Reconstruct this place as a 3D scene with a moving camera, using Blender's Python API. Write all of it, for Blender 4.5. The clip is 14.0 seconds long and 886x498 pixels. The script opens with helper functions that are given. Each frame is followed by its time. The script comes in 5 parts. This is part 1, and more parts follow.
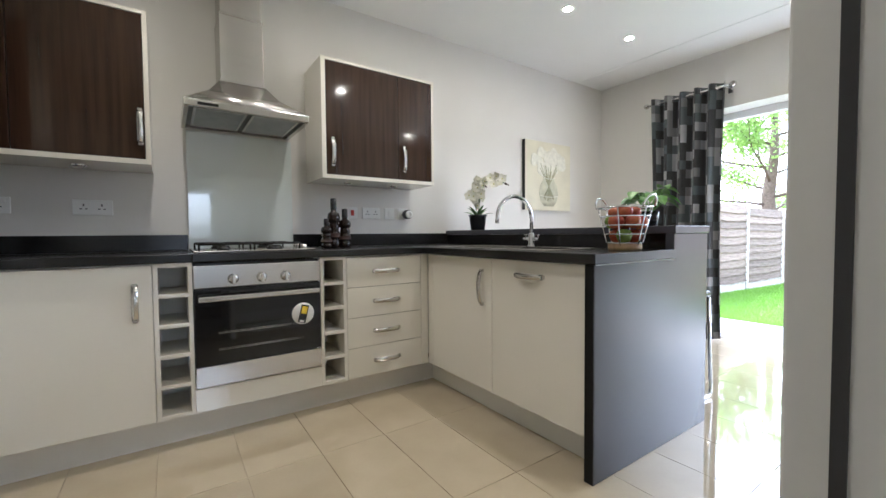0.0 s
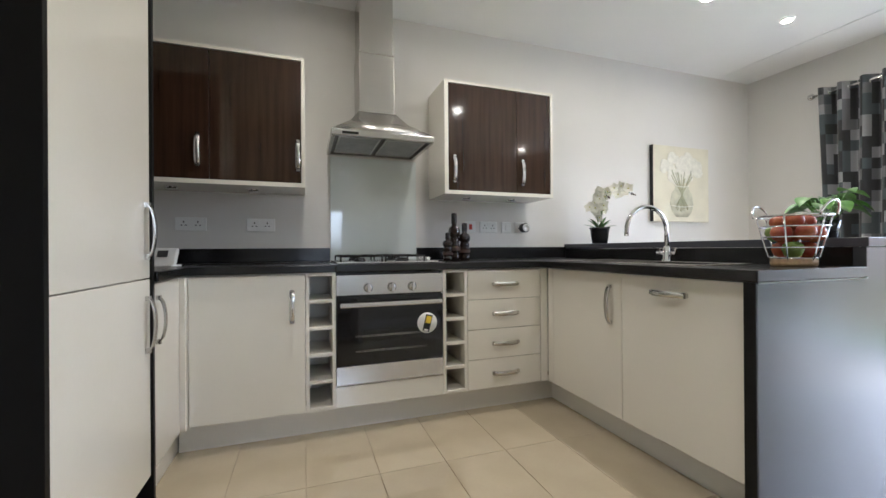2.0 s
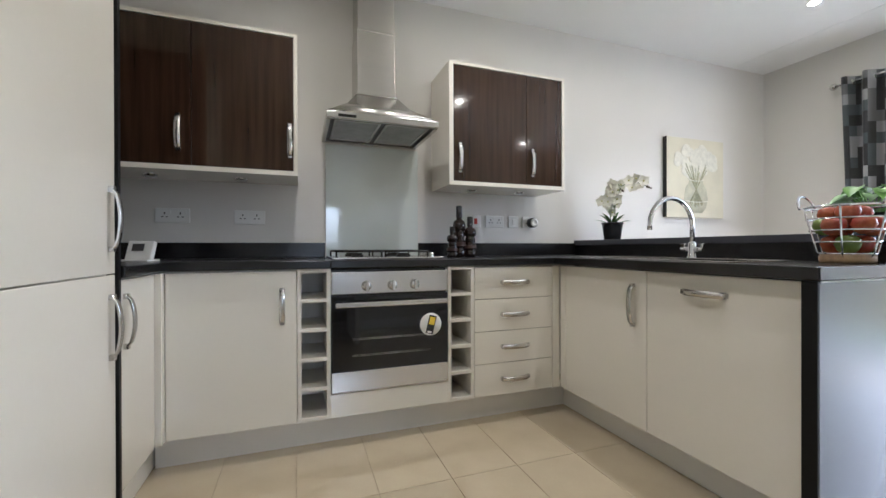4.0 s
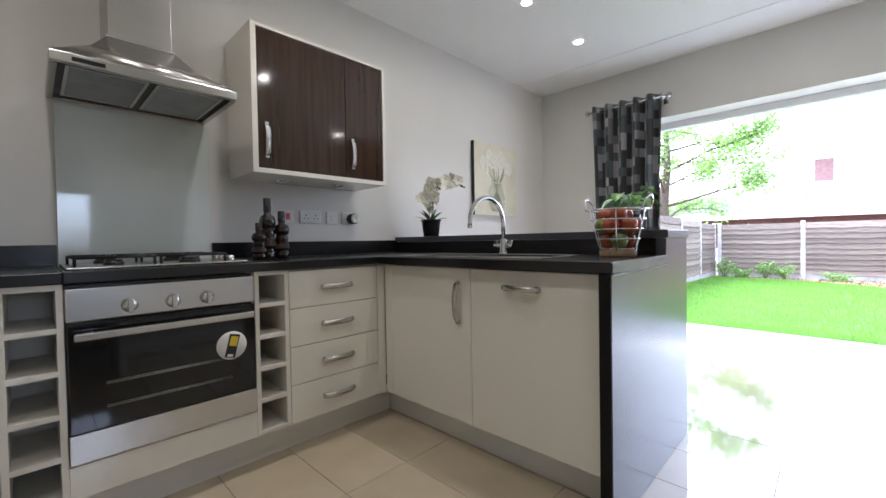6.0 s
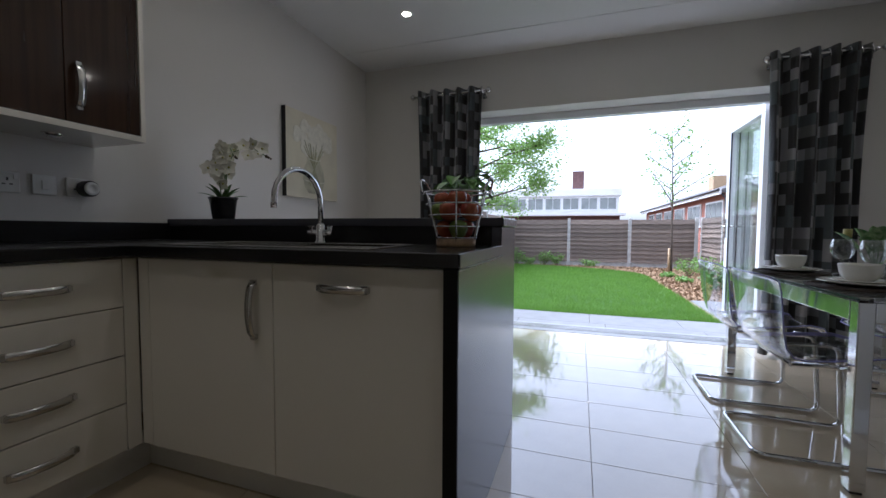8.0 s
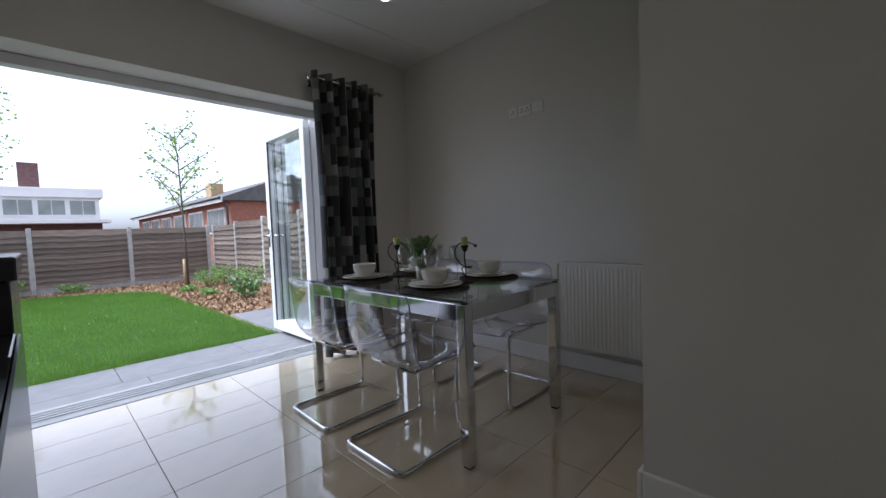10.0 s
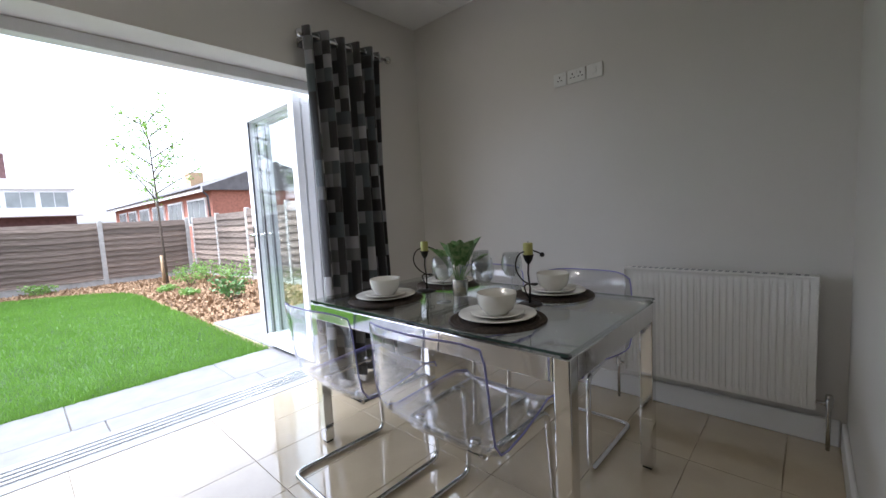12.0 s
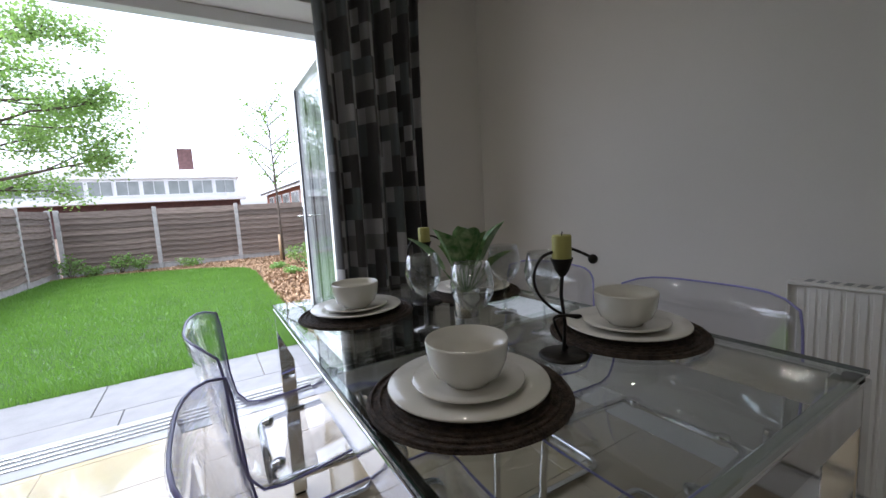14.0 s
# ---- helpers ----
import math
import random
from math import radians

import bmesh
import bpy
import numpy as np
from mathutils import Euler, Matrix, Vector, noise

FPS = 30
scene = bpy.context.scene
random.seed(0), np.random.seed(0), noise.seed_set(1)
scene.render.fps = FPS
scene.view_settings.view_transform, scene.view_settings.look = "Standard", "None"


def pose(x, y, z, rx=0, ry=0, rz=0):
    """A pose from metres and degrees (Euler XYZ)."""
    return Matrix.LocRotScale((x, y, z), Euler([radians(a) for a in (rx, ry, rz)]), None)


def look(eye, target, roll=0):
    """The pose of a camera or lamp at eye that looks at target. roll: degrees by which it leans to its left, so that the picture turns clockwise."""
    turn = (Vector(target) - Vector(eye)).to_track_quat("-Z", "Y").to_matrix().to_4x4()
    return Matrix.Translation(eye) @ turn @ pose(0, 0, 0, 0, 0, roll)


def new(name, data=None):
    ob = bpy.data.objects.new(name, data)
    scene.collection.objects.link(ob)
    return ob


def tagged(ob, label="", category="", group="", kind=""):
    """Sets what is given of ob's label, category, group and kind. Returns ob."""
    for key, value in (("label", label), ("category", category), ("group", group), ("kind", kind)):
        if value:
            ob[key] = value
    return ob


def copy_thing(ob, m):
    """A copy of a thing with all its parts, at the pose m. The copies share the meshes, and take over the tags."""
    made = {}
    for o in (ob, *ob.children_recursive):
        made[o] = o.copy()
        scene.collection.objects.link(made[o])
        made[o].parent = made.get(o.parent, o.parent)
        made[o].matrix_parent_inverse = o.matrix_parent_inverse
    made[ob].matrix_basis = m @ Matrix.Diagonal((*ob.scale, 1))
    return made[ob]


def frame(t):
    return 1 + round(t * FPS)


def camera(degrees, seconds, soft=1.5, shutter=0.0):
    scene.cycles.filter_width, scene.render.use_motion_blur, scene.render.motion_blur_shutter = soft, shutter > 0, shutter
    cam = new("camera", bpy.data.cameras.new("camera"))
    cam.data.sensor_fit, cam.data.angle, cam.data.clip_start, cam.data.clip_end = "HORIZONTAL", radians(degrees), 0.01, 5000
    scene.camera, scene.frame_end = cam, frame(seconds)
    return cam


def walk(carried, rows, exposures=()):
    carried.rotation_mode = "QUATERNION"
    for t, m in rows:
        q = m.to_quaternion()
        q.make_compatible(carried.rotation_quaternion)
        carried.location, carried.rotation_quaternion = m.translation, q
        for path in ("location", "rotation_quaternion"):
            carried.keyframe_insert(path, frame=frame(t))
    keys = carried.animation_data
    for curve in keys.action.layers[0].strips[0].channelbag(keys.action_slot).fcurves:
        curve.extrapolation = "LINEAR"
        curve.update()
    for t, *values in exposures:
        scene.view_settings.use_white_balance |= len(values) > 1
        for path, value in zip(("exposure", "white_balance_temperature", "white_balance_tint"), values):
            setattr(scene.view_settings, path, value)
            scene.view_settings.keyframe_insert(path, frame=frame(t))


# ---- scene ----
cam = camera(95.9, 14.0)
PATH = [
    (0, (-0.084, -2.802, 0.99), (1.045, -1.153, 0.917), -0.5),
    (0.5, (-0.147, -2.773, 0.99), (0.661, -0.945, 0.931), -1.1),
    (1, (-0.164, -2.778, 0.989), (0.492, -0.889, 0.959), -0.1),
    (1.5, (-0.166, -2.778, 0.988), (0.482, -0.886, 0.99), 0.5),
    (2, (-0.157, -2.777, 0.986), (0.501, -0.888, 0.988), -0.4),
    (4.5, (-0.134, -2.506, 0.965), (0.551, -0.627, 0.954), 0.1),
    (5, (-0.122, -2.436, 1.001), (0.784, -0.654, 0.931), -0.4),
    (5.5, (-0.081, -2.397, 0.988), (1.145, -0.817, 0.968), -1.6),
    (6, (-0.066, -2.388, 0.989), (1.368, -0.994, 0.948), -1.0),
    (6.5, (-0.017, -2.371, 0.974), (1.59, -1.18, 0.918), -0.9),
    (7, (0.029, -2.336, 0.967), (1.759, -1.333, 0.926), -1.6),
    (7.5, (0.102, -2.279, 0.964), (1.903, -1.411, 0.903), -1.4),
    (8, (0.257, -2.168, 0.974), (2.147, -1.523, 0.875), 0.3),
    (8.5, (0.451, -2.045, 0.964), (2.447, -1.963, 0.871), 0.0),
    (9, (0.602, -1.937, 0.97), (2.497, -2.569, 0.876), -0.5),
    (9.2, (0.683, -1.895, 0.973), (2.473, -2.783, 0.89), -0.6),
    (11.3, (1.453, -1.972, 1.16), (2.674, -3.552, 1.048), -3.0),
    (11.5, (1.511, -2.03, 1.151), (2.803, -3.552, 1.03), -2.7),
    (12, (1.636, -2.156, 1.124), (2.989, -3.618, 0.946), -3.0),
    (12.5, (1.743, -2.29, 1.106), (3.083, -3.757, 0.88), -3.2),
    (13, (1.799, -2.467, 1.093), (3.253, -3.826, 0.902), -1.5),
    (13.5, (1.826, -2.698, 1.079), (3.391, -3.923, 0.852), -1.3),
    (14, (1.903, -2.95, 1.066), (3.613, -3.96, 0.835), -3.2),
]
EXPOSURES = [(0.0, 4.05, 5350, 13), (1.5, 4.1, 5350, 13), (4.5, 4.1, 5250, 14), (5.0, 4.3, 5250, 14), (6.0, 3.65, 5250, 16), (6.5, 3.2, 5250, 16), (7.0, 2.7, 5250, 16), (7.5, 2.2, 5250, 16), (8.0, 1.75, 5250, 16), (8.5, 1.35, 5300, 16), (9.2, 0.75, 5350, 16), (11.3, 2.3, 5600, 15), (12.5, 2.15, 5600, 15), (14.0, 1.95, 5650, 15)]
walk(cam, [(t, look(eye, target, roll)) for t, eye, target, roll in PATH], EXPOSURES)

# ---- world and light ----
CEIL = 2.62
world = bpy.data.worlds.new("overcast_sky")
scene.world = world
world.use_nodes = True
wn, wl = world.node_tree.nodes, world.node_tree.links
sky = wn.new("ShaderNodeTexSky")
sky.sky_type, sky.sun_disc = "NISHITA", False
sky.sun_elevation, sky.sun_rotation = radians(60), radians(18)
sky.air_density, sky.dust_density = 1.0, 3.0
grey = wn.new("ShaderNodeHueSaturation")
grey.inputs["Saturation"].default_value = 0.18
wl.new(sky.outputs[0], grey.inputs["Color"])
wl.new(grey.outputs[0], wn["Background"].inputs["Color"])
wn["Background"].inputs["Strength"].default_value = 0.15
SKY_SUN = bpy.data.lights.new("sun", "SUN")
SKY_SUN.energy, SKY_SUN.angle, SKY_SUN.color = 1.3, radians(30), (1.0, 0.97, 0.92)
sun = new("sun", SKY_SUN)
sun.matrix_world = look((12, 10, 22), (8, -2, 0))

DOWNLIGHTS = [(-0.05, -0.88), (0.78, -0.88), (1.56, -0.88), (2.35, -0.88), (3.14, -0.88), (-0.05, -2.3), (1.56, -2.3), (3.21, -2.3), (3.21, -3.67)]


# ---- materials ----
def mat(name, col, rough=0.5, metal=0.0, var=0.08, scale=6.0, bump=0.05, fine=120.0, coat=0.0, stretch=(1, 1, 1), per_piece=0.0, col2=None):
    m = bpy.data.materials.new(name)
    m.use_nodes = True
    n, l = m.node_tree.nodes, m.node_tree.links
    b = n["Principled BSDF"]
    b.inputs["Roughness"].default_value, b.inputs["Metallic"].default_value = rough, metal
    b.inputs["Coat Weight"].default_value, b.inputs["Coat Roughness"].default_value = coat, 0.04
    tc, mp = n.new("ShaderNodeTexCoord"), n.new("ShaderNodeMapping")
    mp.inputs["Scale"].default_value = stretch
    l.new(tc.outputs["Object"], mp.inputs["Vector"])
    big, small = n.new("ShaderNodeTexNoise"), n.new("ShaderNodeTexNoise")
    big.inputs["Scale"].default_value, big.inputs["Detail"].default_value = scale, 5
    small.inputs["Scale"].default_value, small.inputs["Detail"].default_value = fine, 3
    l.new(mp.outputs[0], big.inputs["Vector"]), l.new(mp.outputs[0], small.inputs["Vector"])
    ramp = n.new("ShaderNodeMix")
    ramp.data_type = "RGBA"
    other = col2 or [c * (1 - 2 * var) for c in col]
    ramp.inputs["A"].default_value, ramp.inputs["B"].default_value = (*col, 1), (*other, 1)
    sharp = n.new("ShaderNodeMapRange")
    sharp.inputs["From Min"].default_value, sharp.inputs["From Max"].default_value = 0.35, 0.7
    l.new(big.outputs[0], sharp.inputs["Value"]), l.new(sharp.outputs[0], ramp.inputs["Factor"])
    out = ramp.outputs["Result"]
    hsv = n.new("ShaderNodeHueSaturation")
    l.new(out, hsv.inputs["Color"])
    val = n.new("ShaderNodeMapRange")
    val.inputs["To Min"].default_value, val.inputs["To Max"].default_value = 1 - var, 1 + var
    l.new(small.outputs[0], val.inputs["Value"])
    last = val.outputs[0]
    if per_piece:
        oi, mr, mu = n.new("ShaderNodeObjectInfo"), n.new("ShaderNodeMapRange"), n.new("ShaderNodeMath")
        mr.inputs["To Min"].default_value, mr.inputs["To Max"].default_value = 1 - per_piece, 1 + per_piece
        mu.operation = "MULTIPLY"
        l.new(oi.outputs["Random"], mr.inputs["Value"]), l.new(mr.outputs[0], mu.inputs[0]), l.new(last, mu.inputs[1])
        last = mu.outputs[0]
    l.new(last, hsv.inputs["Value"]), l.new(hsv.outputs[0], b.inputs["Base Color"])
    if bump:
        bp = n.new("ShaderNodeBump")
        bp.inputs["Strength"].default_value, bp.inputs["Distance"].default_value = bump, 0.01
        l.new(small.outputs[0], bp.inputs["Height"]), l.new(bp.outputs[0], b.inputs["Normal"])
    rr = n.new("ShaderNodeMapRange")
    rr.inputs["To Min"].default_value, rr.inputs["To Max"].default_value = rough * 0.94, min(1, rough * 1.07)
    l.new(big.outputs[0], rr.inputs["Value"]), l.new(rr.outputs[0], b.inputs["Roughness"])
    return m


def clear(name, tint, ior=1.45, gloss=(1, 1, 1), rough=0.0, edge=5.0):
    """Clear sheet: lets light straight through, with a Fresnel gloss."""
    m = bpy.data.materials.new(name)
    m.use_nodes = True
    n, l = m.node_tree.nodes, m.node_tree.links
    n.remove(n["Principled BSDF"])
    tr, gl, fr, mx = n.new("ShaderNodeBsdfTransparent"), n.new("ShaderNodeBsdfGlossy"), n.new("ShaderNodeLayerWeight"), n.new("ShaderNodeMixShader")
    power, gain = n.new("ShaderNodeMath"), n.new("ShaderNodeMapRange")
    power.operation, power.inputs[1].default_value = "POWER", edge
    gain.inputs["To Min"].default_value, gain.inputs["To Max"].default_value = ((ior - 1) / (ior + 1)) ** 2, 0.9
    tr.inputs["Color"].default_value, gl.inputs["Color"].default_value = (*tint, 1), (*gloss, 1)
    gl.inputs["Roughness"].default_value, fr.inputs["Blend"].default_value = rough, 0.5
    l.new(fr.outputs["Facing"], power.inputs[0]), l.new(power.outputs[0], gain.inputs["Value"]), l.new(gain.outputs[0], mx.inputs[0]), l.new(tr.outputs[0], mx.inputs[1]), l.new(gl.outputs[0], mx.inputs[2])
    l.new(mx.outputs[0], n["Material Output"].inputs["Surface"])
    return m


def glow(name, col, strength):
    m = bpy.data.materials.new(name)
    m.use_nodes = True
    b = m.node_tree.nodes["Principled BSDF"]
    b.inputs["Emission Color"].default_value, b.inputs["Emission Strength"].default_value = (*col, 1), strength
    return m


def fabric_checks(name):
    """Curtain cloth: columns of black, charcoal and silver blocks, by the cloth's own length and height."""
    m = mat(name, (0.05, 0.05, 0.055), 0.65, bump=0.2, fine=400)
    n, l = m.node_tree.nodes, m.node_tree.links
    b = n["Principled BSDF"]
    uv = n.new("ShaderNodeUVMap")
    sc, fl, wh, cr = n.new("ShaderNodeVectorMath"), n.new("ShaderNodeVectorMath"), n.new("ShaderNodeTexWhiteNoise"), n.new("ShaderNodeValToRGB")
    sc.operation, fl.operation = "MULTIPLY", "FLOOR"
    sc.inputs[1].default_value = (17.0, 12.0, 1.0)
    wh.noise_dimensions = "2D"
    cr.color_ramp.interpolation = "CONSTANT"
    e = cr.color_ramp.elements
    e[0].position, e[0].color = 0.0, (0.012, 0.012, 0.014, 1)
    e[1].position, e[1].color = 0.46, (0.055, 0.07, 0.075, 1)
    for p, v in ((0.64, 0.13), (0.82, 0.27)):
        k = e.new(p)
        k.color = (v, v, v * 1.03, 1)
    l.new(uv.outputs[0], sc.inputs[0]), l.new(sc.outputs[0], fl.inputs[0]), l.new(fl.outputs[0], wh.inputs["Vector"])
    l.new(wh.outputs["Value"], cr.inputs[0]), l.new(cr.outputs[0], b.inputs["Base Color"])
    b.inputs["Sheen Weight"].default_value = 0.3
    return m


def leafy(name, col, col2, scale=1.5):
    """Thin leaf: a diffuse face that also lets light through."""
    m = mat(name, col, 0.5, var=0.25, scale=scale, bump=0.0, col2=col2)
    n, l = m.node_tree.nodes, m.node_tree.links
    tl, mx = n.new("ShaderNodeBsdfTranslucent"), n.new("ShaderNodeMixShader")
    tl.inputs["Color"].default_value, mx.inputs[0].default_value = (col[0] * 1.3, col[1] * 1.3, col[2], 1), 0.45
    l.new(n["Principled BSDF"].outputs[0], mx.inputs[1]), l.new(tl.outputs[0], mx.inputs[2]), l.new(mx.outputs[0], n["Material Output"].inputs["Surface"])
    return m


WALL = mat("wall_paint", (0.69, 0.67, 0.635), 0.6, var=0.02, scale=1.5, bump=0.04, fine=160)
CEILING = mat("ceiling_paint", (0.77, 0.77, 0.76), 0.7, var=0.015, scale=1.5, bump=0.03)
WHITE = mat("white_gloss_paint", (0.82, 0.82, 0.81), 0.3, var=0.02, scale=3, bump=0.02)
UPVC = mat("white_plastic_frame", (0.84, 0.85, 0.86), 0.25, var=0.02, scale=4, bump=0.0)
CREAM = mat("cream_gloss_door", (0.80, 0.765, 0.68), 0.14, var=0.015, scale=2, bump=0.008, fine=60, coat=0.4)
CARCASE = mat("cream_carcase", (0.76, 0.73, 0.66), 0.4, var=0.02, scale=4, bump=0.02)
WALNUT = mat("dark_walnut_gloss", (0.050, 0.027, 0.017), 0.09, var=0.10, scale=9, bump=0.006, fine=60, coat=0.25, stretch=(5, 5, 0.2), col2=(0.028, 0.015, 0.0095))
BLACKTOP = mat("black_worktop", (0.012, 0.0115, 0.012), 0.22, var=0.1, scale=60, bump=0.012, fine=300)
CHARCOAL = mat("charcoal_panel", (0.055, 0.056, 0.066), 0.25, var=0.02, scale=3, bump=0.006, fine=250)
STEEL = mat("brushed_steel", (0.60, 0.58, 0.55), 0.26, 1.0, var=0.02, scale=3, bump=0.004, fine=200, stretch=(0.3, 0.3, 6))
CHROME = mat("chrome", (0.78, 0.78, 0.79), 0.07, 1.0, var=0.02, bump=0.0)
SATIN = mat("satin_nickel", (0.62, 0.61, 0.59), 0.22, 1.0, var=0.04, bump=0.01)
MESHM = mat("filter_mesh", (0.42, 0.43, 0.43), 0.4, 0.9, var=0.1, scale=20, bump=0.4, fine=500)
BLACK = mat("black_enamel", (0.008, 0.008, 0.009), 0.25, var=0.1, bump=0.02)
OVENGLASS = mat("dark_oven_glass", (0.006, 0.006, 0.007), 0.05, var=0.1, bump=0.0)
SPLASH = mat("pale_glass_splashback", (0.69, 0.74, 0.72), 0.06, var=0.01, scale=1, bump=0.0, coat=1.0)
TILE = mat("cream_porcelain_tile", (0.55, 0.462, 0.325), 0.05, var=0.04, scale=5, bump=0.004, fine=80, per_piece=0.03, coat=1.0)
TILE.node_tree.nodes["Principled BSDF"].inputs["IOR"].default_value, TILE.node_tree.nodes["Principled BSDF"].inputs["Coat IOR"].default_value = 1.65, 1.65
GROUT = mat("grout", (0.44, 0.36, 0.25), 0.8, var=0.1, scale=30)
PLINTH = mat("plinth_grey_cream", (0.78, 0.76, 0.70), 0.35, var=0.03, scale=3)
SILL = mat("grey_aluminium_sill", (0.33, 0.34, 0.35), 0.4, var=0.05)
NEARBLACK = mat("near_black_laminate", (0.006, 0.006, 0.006), 0.45, var=0.1, bump=0.01)
NEARBLACK.node_tree.nodes["Principled BSDF"].inputs["Specular IOR Level"].default_value = 0.2
GLASS = clear("window_glass", (0.975, 0.99, 0.985))
TABLEGLASS = clear("table_glass", (0.84, 0.865, 0.85), 1.52)
GLASSEDGE = mat("glass_edge", (0.03, 0.06, 0.05), 0.08, var=0.1, bump=0.0)
ACRYLIC = clear("clear_acrylic", (0.925, 0.93, 0.95), 1.75, edge=4.0)
ACRYLICEDGE = mat("acrylic_edge", (0.31, 0.30, 0.64), 0.15, var=0.1, bump=0.0)
WINEGLASS = clear("wine_glass", (0.90, 0.91, 0.91), 1.8, edge=2.2)
CHINA = mat("cream_china", (0.80, 0.78, 0.72), 0.12, var=0.015, bump=0.0, coat=0.4)
WICKER = mat("brown_woven_mat", (0.075, 0.05, 0.035), 0.75, var=0.35, scale=70, bump=0.6, fine=260)
IRON = mat("dark_iron", (0.02, 0.017, 0.015), 0.45, 0.5, var=0.2, scale=30, bump=0.1)
WAX = mat("green_candle_wax", (0.52, 0.50, 0.16), 0.5, var=0.06, scale=15, bump=0.05)
CLOTH = fabric_checks("check_curtain_cloth")
LEAF = mat("green_leaf", (0.10, 0.22, 0.05), 0.4, var=0.25, scale=25, bump=0.05)
BRIGHTLEAF = mat("bright_green_leaf", (0.16, 0.33, 0.07), 0.35, var=0.2, scale=20, bump=0.05, col2=(0.07, 0.19, 0.04))
LEAFPALE = mat("variegated_leaf", (0.06, 0.19, 0.035), 0.4, var=0.2, scale=45, bump=0.05, col2=(0.33, 0.43, 0.20))
PETAL = mat("cream_petal", (0.81, 0.80, 0.70), 0.5, var=0.06, scale=30, bump=0.03)
CANVAS = mat("cream_canvas", (0.70, 0.66, 0.52), 0.75, var=0.05, scale=6, bump=0.15, fine=400)
SAGE = mat("sage_paint", (0.42, 0.42, 0.28), 0.75, var=0.15, scale=30, bump=0.05)
VASEPAINT = mat("pale_green_vase_paint", (0.56, 0.55, 0.42), 0.75, var=0.12, scale=18, bump=0.05)
PALEPAINT = mat("pale_flower_paint", (0.77, 0.75, 0.65), 0.75, var=0.09, scale=26)
APPLE = mat("red_apple_skin", (0.23, 0.024, 0.02), 0.25, var=0.25, scale=14, bump=0.0, col2=(0.34, 0.10, 0.035))
GREENAPPLE = mat("green_apple_skin", (0.17, 0.23, 0.05), 0.25, var=0.15, scale=20, bump=0.0)
LIGHTWOOD = mat("light_wood", (0.50, 0.34, 0.19), 0.5, var=0.15, scale=12, stretch=(1, 6, 1))
AMBER = mat("dark_bottle_glass", (0.013, 0.006, 0.004), 0.06, var=0.2, scale=20, bump=0.0, coat=0.2)
LABEL = mat("brown_label", (0.05, 0.022, 0.014), 0.6, var=0.25, scale=40)
PLASTIC = mat("white_plastic", (0.80, 0.80, 0.78), 0.35, var=0.02, bump=0.0)
DARKGREY = mat("dark_grey_plastic", (0.05, 0.05, 0.055), 0.4, bump=0.02)
REDMARK = mat("red_marking", (0.5, 0.03, 0.02), 0.4, bump=0.0)
YELLOW = mat("yellow_label", (0.75, 0.55, 0.03), 0.5, bump=0.0)
RADPAINT = mat("radiator_enamel", (0.80, 0.79, 0.76), 0.3, var=0.015, bump=0.0)
FENCEWOOD = mat("weathered_fence_board", (0.225, 0.175, 0.14), 0.85, var=0.22, scale=5, bump=0.4, fine=90, stretch=(0.6, 0.6, 6), per_piece=0.3, col2=(0.125, 0.095, 0.075))
CONCRETE = mat("pale_concrete", (0.50, 0.48, 0.45), 0.85, var=0.12, scale=9, bump=0.25)
SLAB = mat("grey_paving_slab", (0.21, 0.21, 0.215), 0.5, var=0.1, scale=7, bump=0.12, per_piece=0.05)
SOIL = mat("garden_soil", (0.17, 0.115, 0.075), 0.95, var=0.3, scale=12, bump=0.6, fine=60)
CHIP = mat("bark_chip", (0.44, 0.29, 0.165), 0.9, var=0.28, scale=60, bump=0.1)
GRASSBASE = mat("turf", (0.055, 0.12, 0.022), 0.9, var=0.25, scale=4, bump=0.4, fine=120)
GRASS = leafy("grass_blade", (0.135, 0.265, 0.04), (0.085, 0.185, 0.024), 1.8)
FIELD = mat("far_ground", (0.12, 0.13, 0.07), 0.95, var=0.2, scale=0.3)
BARK = mat("tree_bark", (0.13, 0.10, 0.075), 0.9, var=0.25, scale=20, bump=0.5)
TREELEAF = leafy("tree_leaf", (0.21, 0.34, 0.10), (0.13, 0.24, 0.06))
BRICK = mat("red_brick", (0.36, 0.15, 0.10), 0.85, var=0.15, scale=8, bump=0.2)
DARKBRICK = mat("dark_brick", (0.15, 0.08, 0.075), 0.85, var=0.15, scale=3, bump=0.2)
ROOF = mat("grey_roof_tile", (0.13, 0.125, 0.125), 0.8, var=0.15, scale=3, bump=0.2)
FASCIA = mat("white_cladding", (0.78, 0.78, 0.77), 0.6, var=0.03, scale=1)
DULLGLASS = mat("dull_window_glass", (0.24, 0.26, 0.25), 0.15, var=0.15, scale=1, bump=0.0)
LAMPGLOW = glow("warm_lamp", (1.0, 0.86, 0.62), 30)


# ---- mesh helpers ----
def bx(bm, x0, x1, y0, y1, z0, z1, bev=0.0, seg=2):
    r = bmesh.ops.create_cube(bm, size=1, matrix=Matrix.Translation(((x0 + x1) / 2, (y0 + y1) / 2, (z0 + z1) / 2)) @ Matrix.Diagonal((abs(x1 - x0), abs(y1 - y0), abs(z1 - z0), 1)))
    if bev:
        es = list({e for v in r["verts"] for e in v.link_edges})
        bmesh.ops.bevel(bm, geom=es, offset=bev, segments=seg, profile=0.5, affect="EDGES")
    return bm


def box(x0, x1, y0, y1, z0, z1, bev=0.0, seg=2):
    return bx(bmesh.new(), x0, x1, y0, y1, z0, z1, bev, seg)


